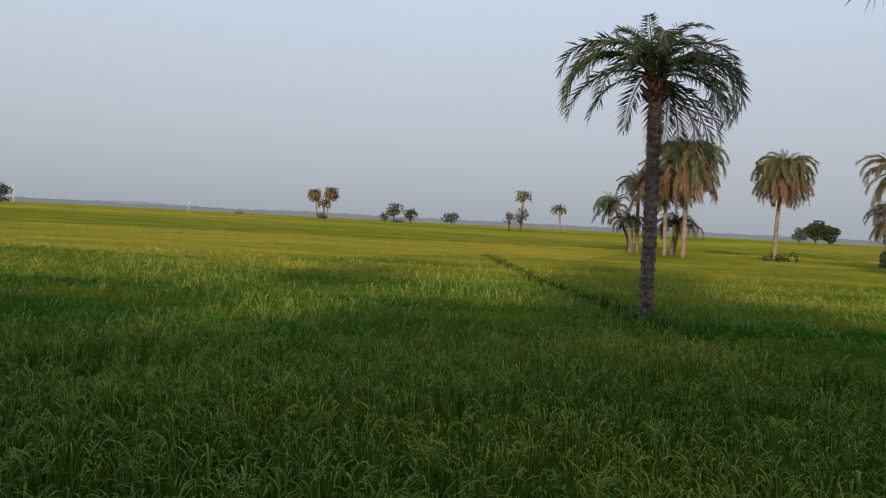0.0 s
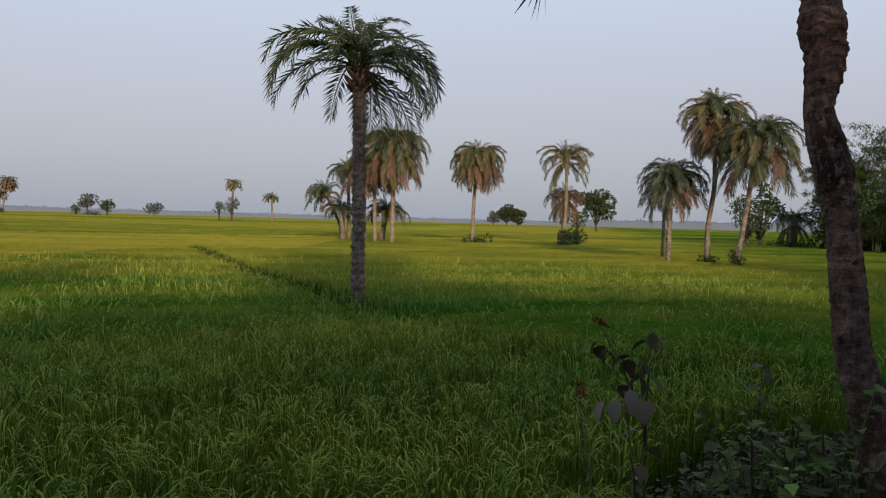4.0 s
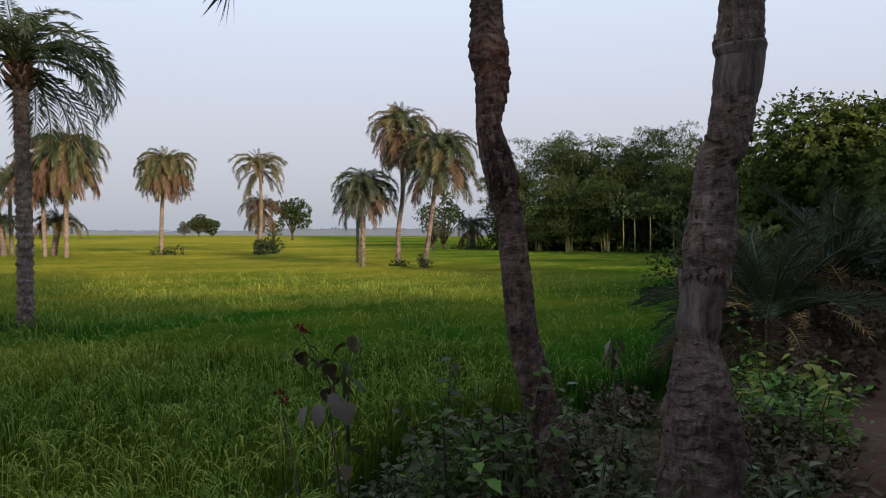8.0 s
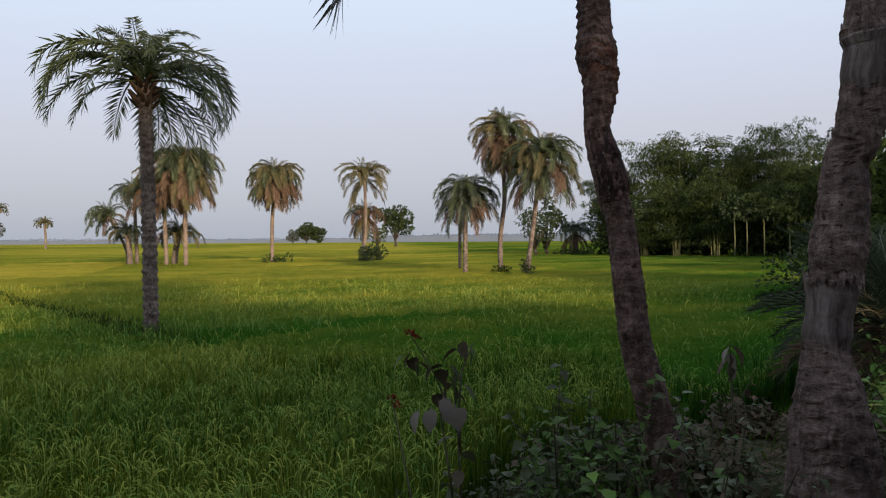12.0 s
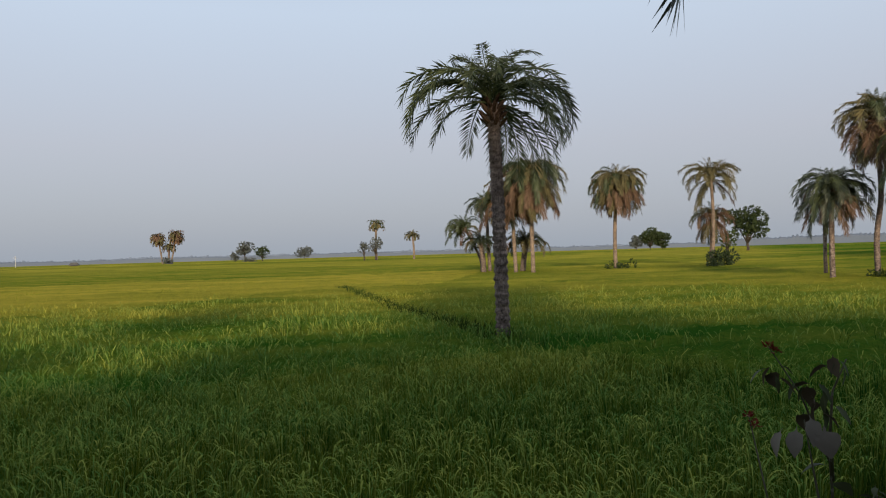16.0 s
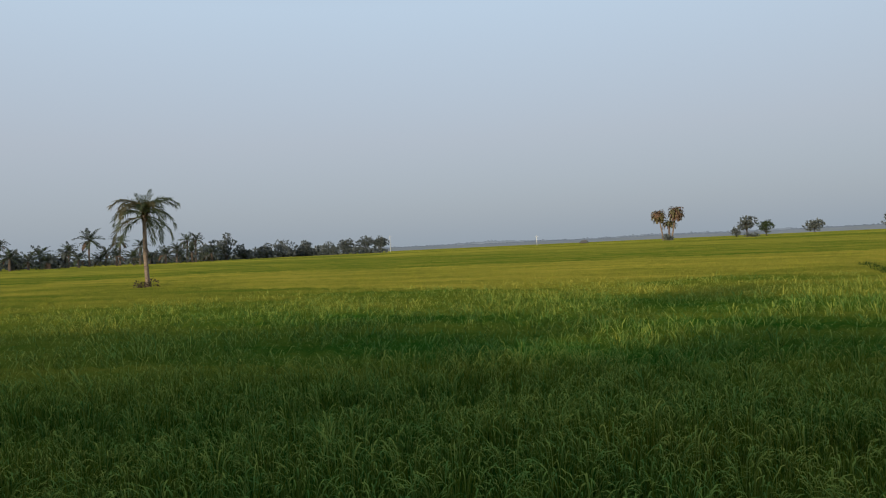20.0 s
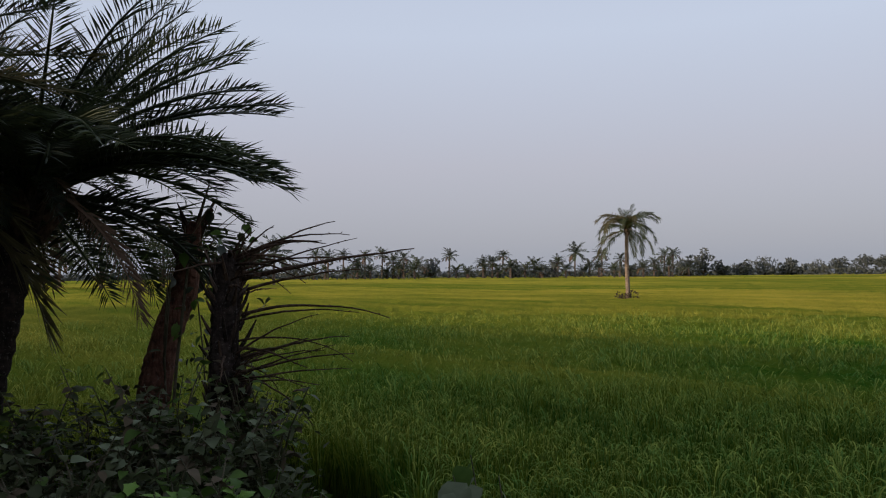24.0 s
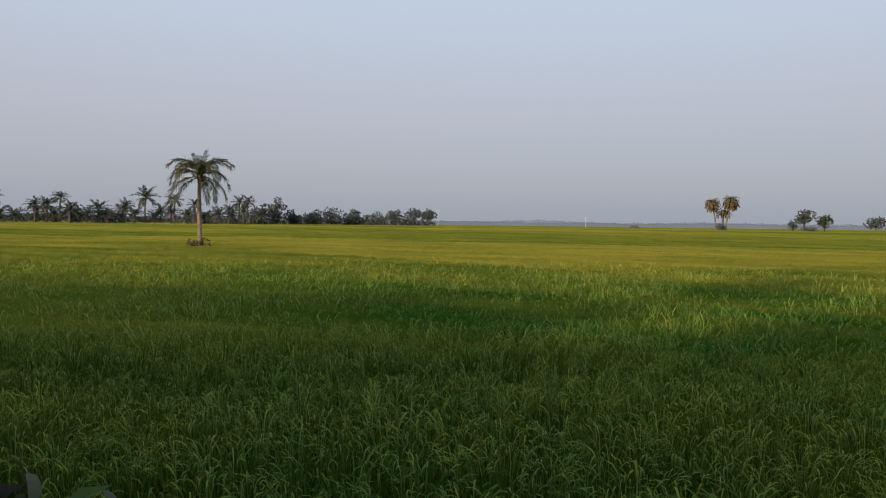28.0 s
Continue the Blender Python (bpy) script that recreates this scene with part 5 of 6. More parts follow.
# village trees in the palm row: bearing, distance, height, spread
VILLAGE = ((-91.0, 112, 10.5, 6), (-87.5, 118, 10.5, 6), (-84, 116, 10.5, 5.5), (-80, 120, 9.5, 5), (-77, 125, 8.5, 5), (-74.5, 128, 7.5, 4), (-71.0, 215, 5.5, 4), (-60.8, 225, 7.0, 2.6), (-54.8, 214, 4.8, 3.2),
           (-52.4, 212, 3.6, 4), (-63.0, 225, 5.2, 4), (-66, 228, 4.6, 5), (-42.4, 230, 6.4, 4.0), (-41.2, 235, 8.2, 2.8), (-40.0, 240, 5.6, 3), (-38.6, 245, 5.4, 3.6),
           (-37.2, 250, 5.8, 4.0), (-35.6, 255, 5.4, 3.6), (-46.0, 222, 4.0, 3.6), (-34.0, 280, 4.6, 4.5), (-32.6, 280, 6.8, 3.6), (-31.2, 280, 6.4, 3.6), (-30.1, 280, 6.6, 3.2))
for i, (az, d, h, s) in enumerate(VILLAGE):
    x, y = d * math.sin(radians(az)), d * math.cos(radians(az))
    # trees past 150 m take the leaf colour with haze in it
    broadleaf((x, y), h, s, "greyed dark village tree beyond the rice", 300 + i, 900 if d > 150 else 2000, 0.75 if d > 150 else 0.5, 0.15, HAZED_LEAF if d > 150 else GREY_LEAF, group="village trees")


# ---- far woods on the horizon ----
def far_woods(name, az0, az1, dist, base_h, leaf, per, seed, label):
    r = random.Random(seed)
    g = Geo()
    az = az0
    while az < az1:
        d = dist * (1 + 0.12 * noise.noise((az * 0.15, seed, 0)))
        h = base_h * (0.7 + 0.8 * noise.noise((az * 0.5, seed, 4)) + 0.45 * noise.noise((az * 3.1, seed, 9)))
        x, y = d * math.sin(radians(az)), d * math.cos(radians(az))
        w = dist * 0.009
        z = gz(x, y) + 0.3
        leaf_cloud(g, [((x, y, z + h * 0.45), (w, w, max(h, 1.5) * 0.55))], per, leaf, r, 0.8)
        az += 0.35
    tagged(new(name, g.mesh(name, HAZED_LEAF)), label, "woods", kind="stuff")


# the woods glow faintly blue grey: this glow stands in for haze
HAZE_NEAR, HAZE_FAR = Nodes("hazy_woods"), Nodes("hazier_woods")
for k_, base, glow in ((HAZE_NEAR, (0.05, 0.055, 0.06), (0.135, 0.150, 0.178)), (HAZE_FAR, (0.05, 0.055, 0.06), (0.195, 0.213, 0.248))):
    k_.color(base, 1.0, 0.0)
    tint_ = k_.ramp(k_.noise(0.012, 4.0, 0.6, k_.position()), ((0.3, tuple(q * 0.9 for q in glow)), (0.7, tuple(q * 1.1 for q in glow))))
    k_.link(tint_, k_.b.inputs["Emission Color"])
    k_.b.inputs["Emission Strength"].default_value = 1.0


def tree_line(name, dist, az0, az1, height, seed, mat, label):
    """A distant line of woods with an uneven top of many crowns, two sheets thick."""
    g = Geo()
    n = int((az1 - az0) * 24)
    for i in range(n + 1):
        az = az0 + (az1 - az0) * i / n
        h = height * (0.62 + 0.22 * noise.noise((az * 0.16, seed, 0)) + 0.14 * noise.noise((az * 1.3, seed, 3)) + 0.30 * abs(noise.noise((az * 3.7, seed, 7))) + 0.07 * noise.noise((az * 13.0, seed, 9)))
        h = max(h, height * 0.22) * min(1.0, (az - az0) / 5 + 0.05, (az1 - az) / 5 + 0.05)
        a = radians(az)
        for d, z in ((dist, -2.0), (dist, h * 0.8), (dist + 12, h), (dist + 24, -2.0)):
            x, y = d * math.sin(a), d * math.cos(a)
            g.v.append((x, y, gz(x, y) + 0.5 + z))
    for i in range(n):
        for q in range(3):
            a = 4 * i + q
            g.f.append((a, a + 4, a + 5, a + 1))
    tagged(new(name, g.mesh(name, mat)), label, "backdrop", kind="structure")


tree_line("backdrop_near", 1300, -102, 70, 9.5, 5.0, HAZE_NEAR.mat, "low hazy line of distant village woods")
tree_line("backdrop_far", 1900, -102, 70, 17, 6.0, HAZE_FAR.mat, "woods along the horizon, glowing pale blue grey like haze")
far_woods("far_hedge", -98, -30, 250, 3.0, 0.8, 90, 12, "haze grey scrub along the village")
tree_line("backdrop_grove", 900, 28, 52, 14, 8.0, HAZE_NEAR.mat, "distant rounded trees beyond the rice with a haze glow")


# ---- grove of bamboo and trees ----
def bamboo(at, height, spread, seed, label):
    r = random.Random(seed)
    x, y = at
    ob = root("bamboo_clump", (x, y, gz(x, y)), label, "bamboo", "bamboo grove")
    g = Geo()
    for i in range(11):
        a = r.uniform(0, 6.283)
        o = Vector((math.cos(a), math.sin(a), 0))
        p0 = o * r.uniform(0, 0.5)
        h = height * r.uniform(0.7, 1.05)
        out = spread * r.uniform(0.3, 1.0)
        pts = [p0 + o * out * s ** 2.2 + Vector((0, 0, h * (s - 0.30 * s ** 4))) for s in (0, 0.25, 0.5, 0.7, 0.85, 1.0)]
        c = Geo()
        c.tube(pts, [0.055, 0.05, 0.04, 0.03, 0.018, 0.006], 5)
        part("culm", c.mesh("culm", CULM), ob)
        for q in range(13):
            s = 0.22 + 0.78 * q / 12
            k = min(int(s * 5), 4)
            p = pts[k].lerp(pts[k + 1], s * 5 - k)
            rr = spread * r.uniform(0.20, 0.34) * (1.25 - 0.62 * s)
            c = p + Vector((r.uniform(-1, 1), r.uniform(-1, 1), r.uniform(-0.5, 0.4))) * rr
            for _ in range(int(100 * (1.25 - 0.75 * s)) if i < 9 or s < 0.8 else 16):   # leaves hang from the spray's arching top
                d = Vector((r.gauss(0, 1), r.gauss(0, 1), abs(r.gauss(0, 0.8)) - 0.25)).normalized()
                v = c + Vector((d.x, d.y, d.z * 0.62)) * rr * r.uniform(0.6, 1.08)
                dr = Vector((d.x, d.y, r.uniform(-1.3, 0.1))).normalized()
                g.kite(v, dr, dr.cross(Vector((r.uniform(-1, 1), r.uniform(-1, 1), 0.6))).normalized(), r.uniform(0.2, 0.42), r.uniform(0.05, 0.09), 0.35, 0.05)
    part("foliage", g.mesh("foliage", BAMBOO_LEAF), ob)
    return ob


rb = random.Random(77)
for i, (az, d, h, s) in enumerate(((48.0, 87, 11.0, 3.4), (49.6, 86, 14.4, 4.0), (51.4, 86, 16.2, 4.6), (53.3, 85, 15.6, 4.8), (55.2, 84, 16.0, 4.6), (57.0, 84, 15.4, 4.4), (58.6, 83, 16.6, 4.4),
                                   (60.2, 82, 17.2, 4.4), (61.8, 78, 15.0, 4.2), (63.6, 72, 12.6, 4.0), (50.6, 79, 8.5, 3.6), (53.0, 78, 9.8, 3.8), (55.6, 77, 9.0, 4.0), (58.2, 78, 9.4, 3.4), (60.8, 75, 8.8, 3.6))):
    bamboo((d * math.sin(radians(az)), d * math.cos(radians(az))), h * 1.1, s, 400 + i, "tall bamboo clump with feathery yellow green tops")
for i, (az, d, h, s) in enumerate(((49.0, 92, 8.5, 3.8), (54.0, 88, 14.2, 3.6), (54.2, 94, 10.0, 4.5), (57.6, 92, 11.0, 4.2), (61.0, 88, 11.5, 4.0), (64.5, 78, 10.5, 4.5), (66.5, 60, 9.0, 4.5))):
    broadleaf((d * math.sin(radians(az)), d * math.cos(radians(az))), h, s, "dark tree inside the grove", 420 + i, 4200, 0.40, 0.15, GROVE_LEAF, group="grove trees", blobs=18)
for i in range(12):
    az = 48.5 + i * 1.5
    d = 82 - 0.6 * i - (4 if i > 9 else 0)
    shrub((d * math.sin(radians(az)), d * math.cos(radians(az))), rb.uniform(3.2, 5.4), 2.8, "undergrowth along the grove's edge with shade in its dark green", 440 + i, 1300, 0.4, SHADED_LEAF, group="grove undergrowth")
for i, az in enumerate((56.8, 57.6, 58.7, 60.3, 49.5)):   # pale bare stems in front of the grove
    d = 73.0
    x, y = d * math.sin(radians(az)), d * math.cos(radians(az))
    g = Geo()
    g.tube([(0, 0, 0), (0.05, 0, 2.2), (0.0, 0.05, 4.6)], [0.07, 0.06, 0.04], 6)
    bl = Geo()
    leaf_cloud(bl, [((0, 0, 5.0), (1.3, 1.3, 1.1))], 260, 0.35, rb)
    t_ = root("sapling", (x, y, gz(x, y)), "slender pale stemmed tree before the grove", "tree", "grove trees")
    part("trunk", g.mesh("trunk", CULM, True), t_)
    part("crown", bl.mesh("crown", TREE_LEAF), t_)

# large leafy tree over the path, and undergrowth below it
broadleaf((24.3, 7.6), 5.2, 4.6, "large leafy green tree with rounded crown beyond the path", 501, 22000, 0.15, 0.15, LUSH_LEAF, blobs=30, twigs=6000)
# hidden row, put in so that its shade falls towards the grove's foot
for i, (x, y) in enumerate(((38, 12), (48, 18), (58, 24), (69, 30))):
    broadleaf((x, y), 5.6, 4.6, "dense tree added beyond the path to shade the grove", 505 + i, 8000, 0.36, 0.12, GROVE_LEAF, group="grove trees")
broadleaf((22.0, 4.0), 5.0, 4.2, "large leafy green tree with rounded crown beyond the path", 502, 6000, 0.14, 0.2, LUSH_LEAF, blobs=18, twigs=2600)
for i, (x, y, h, s) in enumerate(((17.0, 7.4, 2.6, 1.9), (19.5, 9.4, 2.8, 2.2), (14.6, 5.4, 2.4, 1.5), (17.5, 4.8, 2.9, 1.8), (12.6, 3.6, 2.6, 1.4), (15.0, 3.2, 3.2, 1.8))):
    shrub((x, y), h, s, "dark tangled undergrowth along the path", 510 + i, 2600, 0.15, (TREE_LEAF, BAMBOO_LEAF)[i % 2], group="path undergrowth")
for i, (x, y, h, s) in enumerate(((9.3, 3.2, 0.95, 0.7), (10.4, 3.4, 1.2, 0.8), (11.8, 4.3, 1.5, 0.9), (8.4, 2.9, 0.7, 0.5))):
    shrub((x, y), h, s, "dry brown scrub beside the path", 530 + i, 900, 0.11, (WEED_BROWN, LITTER)[i % 2], group="path undergrowth")
for i, (x, y, h, n) in enumerate(((8.9, 3.75, 0.75, 1), (10.2, 4.6, 0.9, 2), (11.4, 3.9, 1.2, 3))):
    date_palm((x, y), (x, y, gz(x, y) + h), 0.2, 0.2, (("rise", 14, 0), ("flat", 14, 0), ("down", 12, 7), ("hang", 5, 5)), 1.45, "near",
              "young stemless date palm with some dry orange fronds", "young palms by the path", 520 + i, BARK, (FROND, FROND_DARK, FROND), boots=False)
young_path_palms = [o for o in scene.objects if o.name.startswith("date_palm")][-3:]
for k_, (az, e0, s_, x, y, z) in enumerate(((236, -34, 0.5, -0.75, -0.55, 0.80), (205, 10, 0.45, -0.65, -0.60, 0.95), (262, -10, 0.48, -0.10, -0.75, 0.95), (190, 30, 0.55, -0.9, -0.2, 0.95), (215, 46, 0.5, -0.9, -0.9, 1.0), (240, 20, 0.5, -0.5, -1.0, 0.8), (200, 66, 0.75, -0.7, -0.7, 0.95), (150, 60, 0.7, -0.9, -0.6, 0.9), (160, 58, 0.8, -0.8, -0.4, 1.1), (240, 60, 0.8, -0.4, -0.8, 1.1))):
    r_ = random.Random(950 + k_)
    me_ = pinnate(e0, 42, 1.2, 0.05, r_.uniform(-0.2, 0.2), 20, 0.016, 0.50, (0.5, 0.1, -0.2), r_, FROND_YELLOW, 6, (0.35, 0.4))
    part("frond", me_, young_path_palms[k_ // 4], "dry orange frond with stiff spread leaflets", Matrix.Translation((x, y, z)) @ Matrix.Rotation(radians(az), 4, "Z") @ Matrix.Diagonal((s_, s_, s_, 1)))


# ---- weeds on the bank ----
leaf_cache = {}


def leaf_mesh(kind, mat, curl=1):
    """One leaf on a short stalk, 1 m long along x, folded on its midrib and curling down."""
    key = (kind, mat.name, curl)
    if key in leaf_cache:
        return leaf_cache[key]
    prof = {"ovate": ((0.16, 0.02), (0.26, 0.20), (0.45, 0.30), (0.68, 0.24), (0.86, 0.11), (1.0, 0.0)),
            "broad": ((0.18, 0.05), (0.22, 0.34), (0.42, 0.44), (0.66, 0.34), (0.86, 0.15), (1.0, 0.0)),
            "lance": ((0.10, 0.01), (0.24, 0.10), (0.46, 0.14), (0.70, 0.10), (0.88, 0.05), (1.0, 0.0)),
            "lobed": ((0.16, 0.03), (0.24, 0.30), (0.40, 0.20), (0.58, 0.34), (0.74, 0.16), (1.0, 0.0))}[kind]
    rl = random.Random(f"{kind}{curl}")
    st_ = [0.10, 0.18, 0.26, 0.36, 0.48, 0.60, 0.72, 0.84, 0.93]
    prof = [(q, max(0.008, float(np.interp(q, [a for a, _ in prof], [b for _, b in prof])))) for q in st_]
    g = Geo()
    g.v += [(0, -0.008, 0), (0, 0.008, 0)]
    sway = rl.uniform(-0.10, 0.10)

    def zz(s):
        return (0.10, 0.16, 0.06)[curl] * s - (0.22, 0.42, 0.62)[curl] * s * s

    for s, w in prof:
        fold = (0.5, 0.32, 0.15)[curl]
        y = sway * s * s
        ragged = 0.04 if kind == "broad" else 0.14
        wa, wb = w * (1 + rl.uniform(-ragged, ragged)), w * (1 + rl.uniform(-ragged, ragged))
        g.v += [(s - 0.04 * w, y - wa, zz(s) + wa * fold * (1 + rl.uniform(-3, 1.5) * ragged)), (s, y, zz(s)), (s - 0.04 * w, y + wb, zz(s) + wb * fold * (1 + rl.uniform(-3, 1.5) * ragged))]
    g.v.append((1.0, sway, zz(1.0)))
    g.f += [(0, 3, 2), (0, 1, 3), (1, 4, 3)]
    for i in range(len(prof) - 1):
        a = 2 + 3 * i
        g.f += [(a, a + 1, a + 4, a + 3), (a + 1, a + 2, a + 5, a + 4)]
    a = 2 + 3 * (len(prof) - 1)
    t = len(g.v) - 1
    g.f += [(a, a + 1, t), (a + 1, a + 2, t)]
    me = g.mesh("leaf", mat, True)
    leaf_cache[key] = me
    return me


def weed(at, height, leaves, size, kinds, mats, seed, label, group="weeds on the bank", lean=0.18, z0=None, branches=1, low=0.15, flower=False, hang=0, under=0):
    r = random.Random(seed)
    x, y = at
    z = gz(x, y) - 0.02 if z0 is None else z0
    ob = root("weed", (x, y, z), label, "weed", group)
    g = Geo()
    lines = []
    for b in range(branches):
        a = r.uniform(0, 6.283)
        o = Vector((math.cos(a), math.sin(a), 0)) * height * lean * (1 + 0.8 * (branches > 1))
        h = height * (1 if b == 0 else r.uniform(0.6, 0.95))
        pts = [Vector((0, 0, 0)), o * 0.25 + Vector((0, 0, h * 0.4)), o * 0.6 + Vector((0, 0, h * 0.75)), o + Vector((0, 0, h))]
        g.tube(pts, [0.010, 0.008, 0.006, 0.003], 5)
        lines.append(pts)
    part("stem", g.mesh("stem", STEM), ob)
    for i in range(leaves):
        pts = lines[i % branches]
        s = low + (1 - low) * ((i + 0.5) / leaves) ** 0.8
        k = min(int(s * 3), 2)
        p = pts[k].lerp(pts[k + 1], s * 3 - k)
        a = i * 2.4 + r.uniform(-0.4, 0.4)
        sz = size * r.uniform(0.65, 1.25) * (1.15 - 0.5 * s)
        m = Matrix.Translation(p) @ Matrix.Rotation(a, 4, "Z") @ Matrix.Rotation(radians(r.uniform(-25, 35) - 15 * s + hang), 4, "Y") @ Matrix.Rotation(radians(r.uniform(-30, 30)), 4, "X") @ Matrix.Diagonal((sz, sz, sz, 1))
        part("leaf", leaf_mesh(r.choice(kinds), r.choice(mats), r.randrange(3)), ob, "", m)
    if under:   # the tangle of small leaves and twigs low in the plant
        g = Geo()
        for i in range(under):
            p = Vector((r.gauss(0, 0.14), r.gauss(0, 0.14), height * r.uniform(0.02, 0.7)))
            d = Vector((r.uniform(-1, 1), r.uniform(-1, 1), r.uniform(-0.5, 0.6))).normalized()
            w_ = d.cross(Vector((r.uniform(-0.5, 0.5), r.uniform(-0.5, 0.5), 1))).normalized()
            q = size * r.uniform(0.3, 0.75)
            g.kite(p, d, w_, q, q * 0.55, 0.42, q * 0.15)
            if i % 7 == 0:
                g.tube([Vector((0, 0, height * 0.1)), p * 0.5 + Vector((0, 0, 0.03)), p], [0.004, 0.003, 0.002], 3, False)
        part("foliage", g.mesh("foliage", mats[0]), ob)["kind"] = "stuff"
    if flower:
        for pts in lines:
            f = Geo()
            for i in range(14):
                d = Vector((r.uniform(-1, 1), r.uniform(-1, 1), r.uniform(-0.3, 1))).normalized()
                f.kite(pts[-1], d, d.cross(Vector((0.3, 0.5, 0.8))).normalized(), 0.018, 0.010)
            part("flower", f.mesh("flower", FLOWER), ob, "small dull red flower head")
    return ob


# the tall weed with big pale leaves and red heads
def tall_weed():
    r = random.Random(12)
    at = Vector((2.29, 2.96, gz(2.29, 2.96) - 0.02))
    ob = root("weed", at, "tall brown weed with pale hanging leaves and red heads", "weed", "weeds on the bank")
    stems = (((2.29, 2.96, 0.2), (2.30, 2.97, 0.8), (2.27, 2.96, 1.28), (2.17, 3.01, 1.58), (2.06, 3.07, 1.79)),
             ((2.28, 2.96, 1.2), (2.26, 2.94, 1.42), (2.27, 2.93, 1.6), (2.32, 2.90, 1.74)),
             ((2.29, 2.96, 0.6), (2.22, 2.97, 1.1), (2.17, 2.99, 1.47)),
             ((2.2, 2.98, 0.3), (2.05, 3.06, 1.0), (1.985, 3.12, 1.47)))
    for k, line in enumerate(stems):
        g = Geo()
        g.tube([Vector(p) - at for p in line], [0.009 - 0.006 * q / (len(line) - 1) for q in range(len(line))], 6)
        part("stem", g.mesh("stem", STEM, True), ob)

    def leaf(p, az, down, size, kind, mat):
        m = Matrix.Translation(Vector(p) - at) @ Matrix.Rotation(radians(az), 4, "Z") @ Matrix.Rotation(radians(down), 4, "Y") @ Matrix.Rotation(radians(r.uniform(-25, 25)), 4, "X") @ Matrix.Diagonal((size, size, size, 1))
        part("leaf", leaf_mesh(kind, mat), ob, "", m)

    for c_, n_ in (((2.11, 3.05, 1.70), 6), ((2.20, 2.98, 1.65), 7), ((2.31, 2.90, 1.735), 5), ((2.25, 2.95, 1.57), 5)):
        for q in range(n_):
            leaf(Vector(c_) + Vector((r.uniform(-0.05, 0.05), r.uniform(-0.05, 0.05), r.uniform(-0.05, 0.03))), q * 137, r.uniform(10, 80), r.uniform(0.08, 0.125), ("lance", "ovate")[q % 2], (WEED_DARK, WEED_BROWN)[q % 2])
    for c_, az, down, size_ in (((2.14, 3.00, 1.44), 222, 66, 0.135), ((2.23, 2.94, 1.45), 250, 70, 0.14), ((2.09, 3.03, 1.43), 190, 60, 0.13), ((2.19, 2.98, 1.49), 262, 58, 0.135), ((2.17, 2.99, 1.50), 60, 40, 0.12), ((2.22, 2.95, 1.51), 330, 30, 0.10)):
        leaf(c_, az, down, size_, "broad" if size_ > 0.138 else "ovate", WEED_PALE if size_ > 0.125 else WEED_BROWN)
    for q in range(10):
        leaf((2.27, 2.97, 0.55 + 0.08 * q), q * 137, r.uniform(5, 50), r.uniform(0.10, 0.17), "ovate", (WEED_DARK, WEED_BROWN, WEED_DARK)[q % 3])
    for tip in ((2.06, 3.07, 1.79), (2.08, 3.06, 1.765), (1.985, 3.12, 1.47), (2.0, 3.10, 1.43)):
        f = Geo()
        for _ in range(26):
            d = Vector((r.uniform(-1, 1), r.uniform(-1, 1), r.uniform(-0.3, 1))).normalized()
            f.kite(Vector(tip) - at + d * r.uniform(0, 0.022), d, d.cross(Vector((0.3, 0.5, 0.8))).normalized(), 0.022, 0.012)
        part("flower", f.mesh("flower", FLOWER), ob, "small dull red flower head")


tall_weed()
weed((5.05, 3.25), 0.95, 6, 0.24, ("ovate",), (WEED_PALE, WEED_BROWN), 8, "weed with pale hanging leaves", lean=0.05, low=0.75, hang=60)
# broad leaved plant at the field's edge
weed((-3.55, 2.17), 1.22, 18, 0.40, ("broad",), (WEED_GREEN, WEED_DARK, WEED_SAGE), 9, "broad leaved dark green plant at the field's edge", lean=0.20, branches=5, low=0.66, under=60, hang=52)
weed((-3.40, 2.20), 1.18, 12, 0.38, ("broad",), (WEED_SAGE, WEED_GREEN, WEED_PALE), 12, "broad leaved plant with pale drooping leaves at the field's edge", lean=0.12, branches=4, low=0.68, under=40, hang=60)
weed((-2.75, 1.65), 1.0, 7, 0.26, ("broad",), (WEED_GREEN,), 10, "broad leaved green plant at the field's edge", lean=0.1, low=0.5)

rw = random.Random(31)


def weeds(n, box, heights, leaves, size, kinds, mats, label, seed, inside=(-0.75, 9.0), branches=2, clear=(), beyond=None):
    made = 0
    tries = 0
    while made < n and tries < n * 40:
        tries += 1
        x, y = rw.uniform(box[0], box[2]), rw.uniform(box[1], box[3])
        d = float(bank_depth(x, y))
        if not inside[0] < d < inside[1]:
            continue
        if beyond is not None and math.degrees(math.atan2(x + 0.3, y)) > beyond:     # the thicket stops short of the open field
            continue
        pc = float(np.interp(x, [-8, -3, 0, 3, 5.5, 8, 12], [-3.2, -1.2, -0.5, 0.2, 1.0, 2.1, 3.6]))
        if abs(y - pc) < 0.75 or math.hypot(x, y) < 1.6 or any(math.hypot(x - a, y - b) < c for a, b, c in clear):
            continue
        weed((x, y), rw.uniform(*heights), rw.randint(*leaves), size, kinds, mats, seed + made, label, branches=branches, under=100)
        made += 1


CLEAR = ((3.71, 2.85, 0.22), (3.95, 2.06, 0.32))
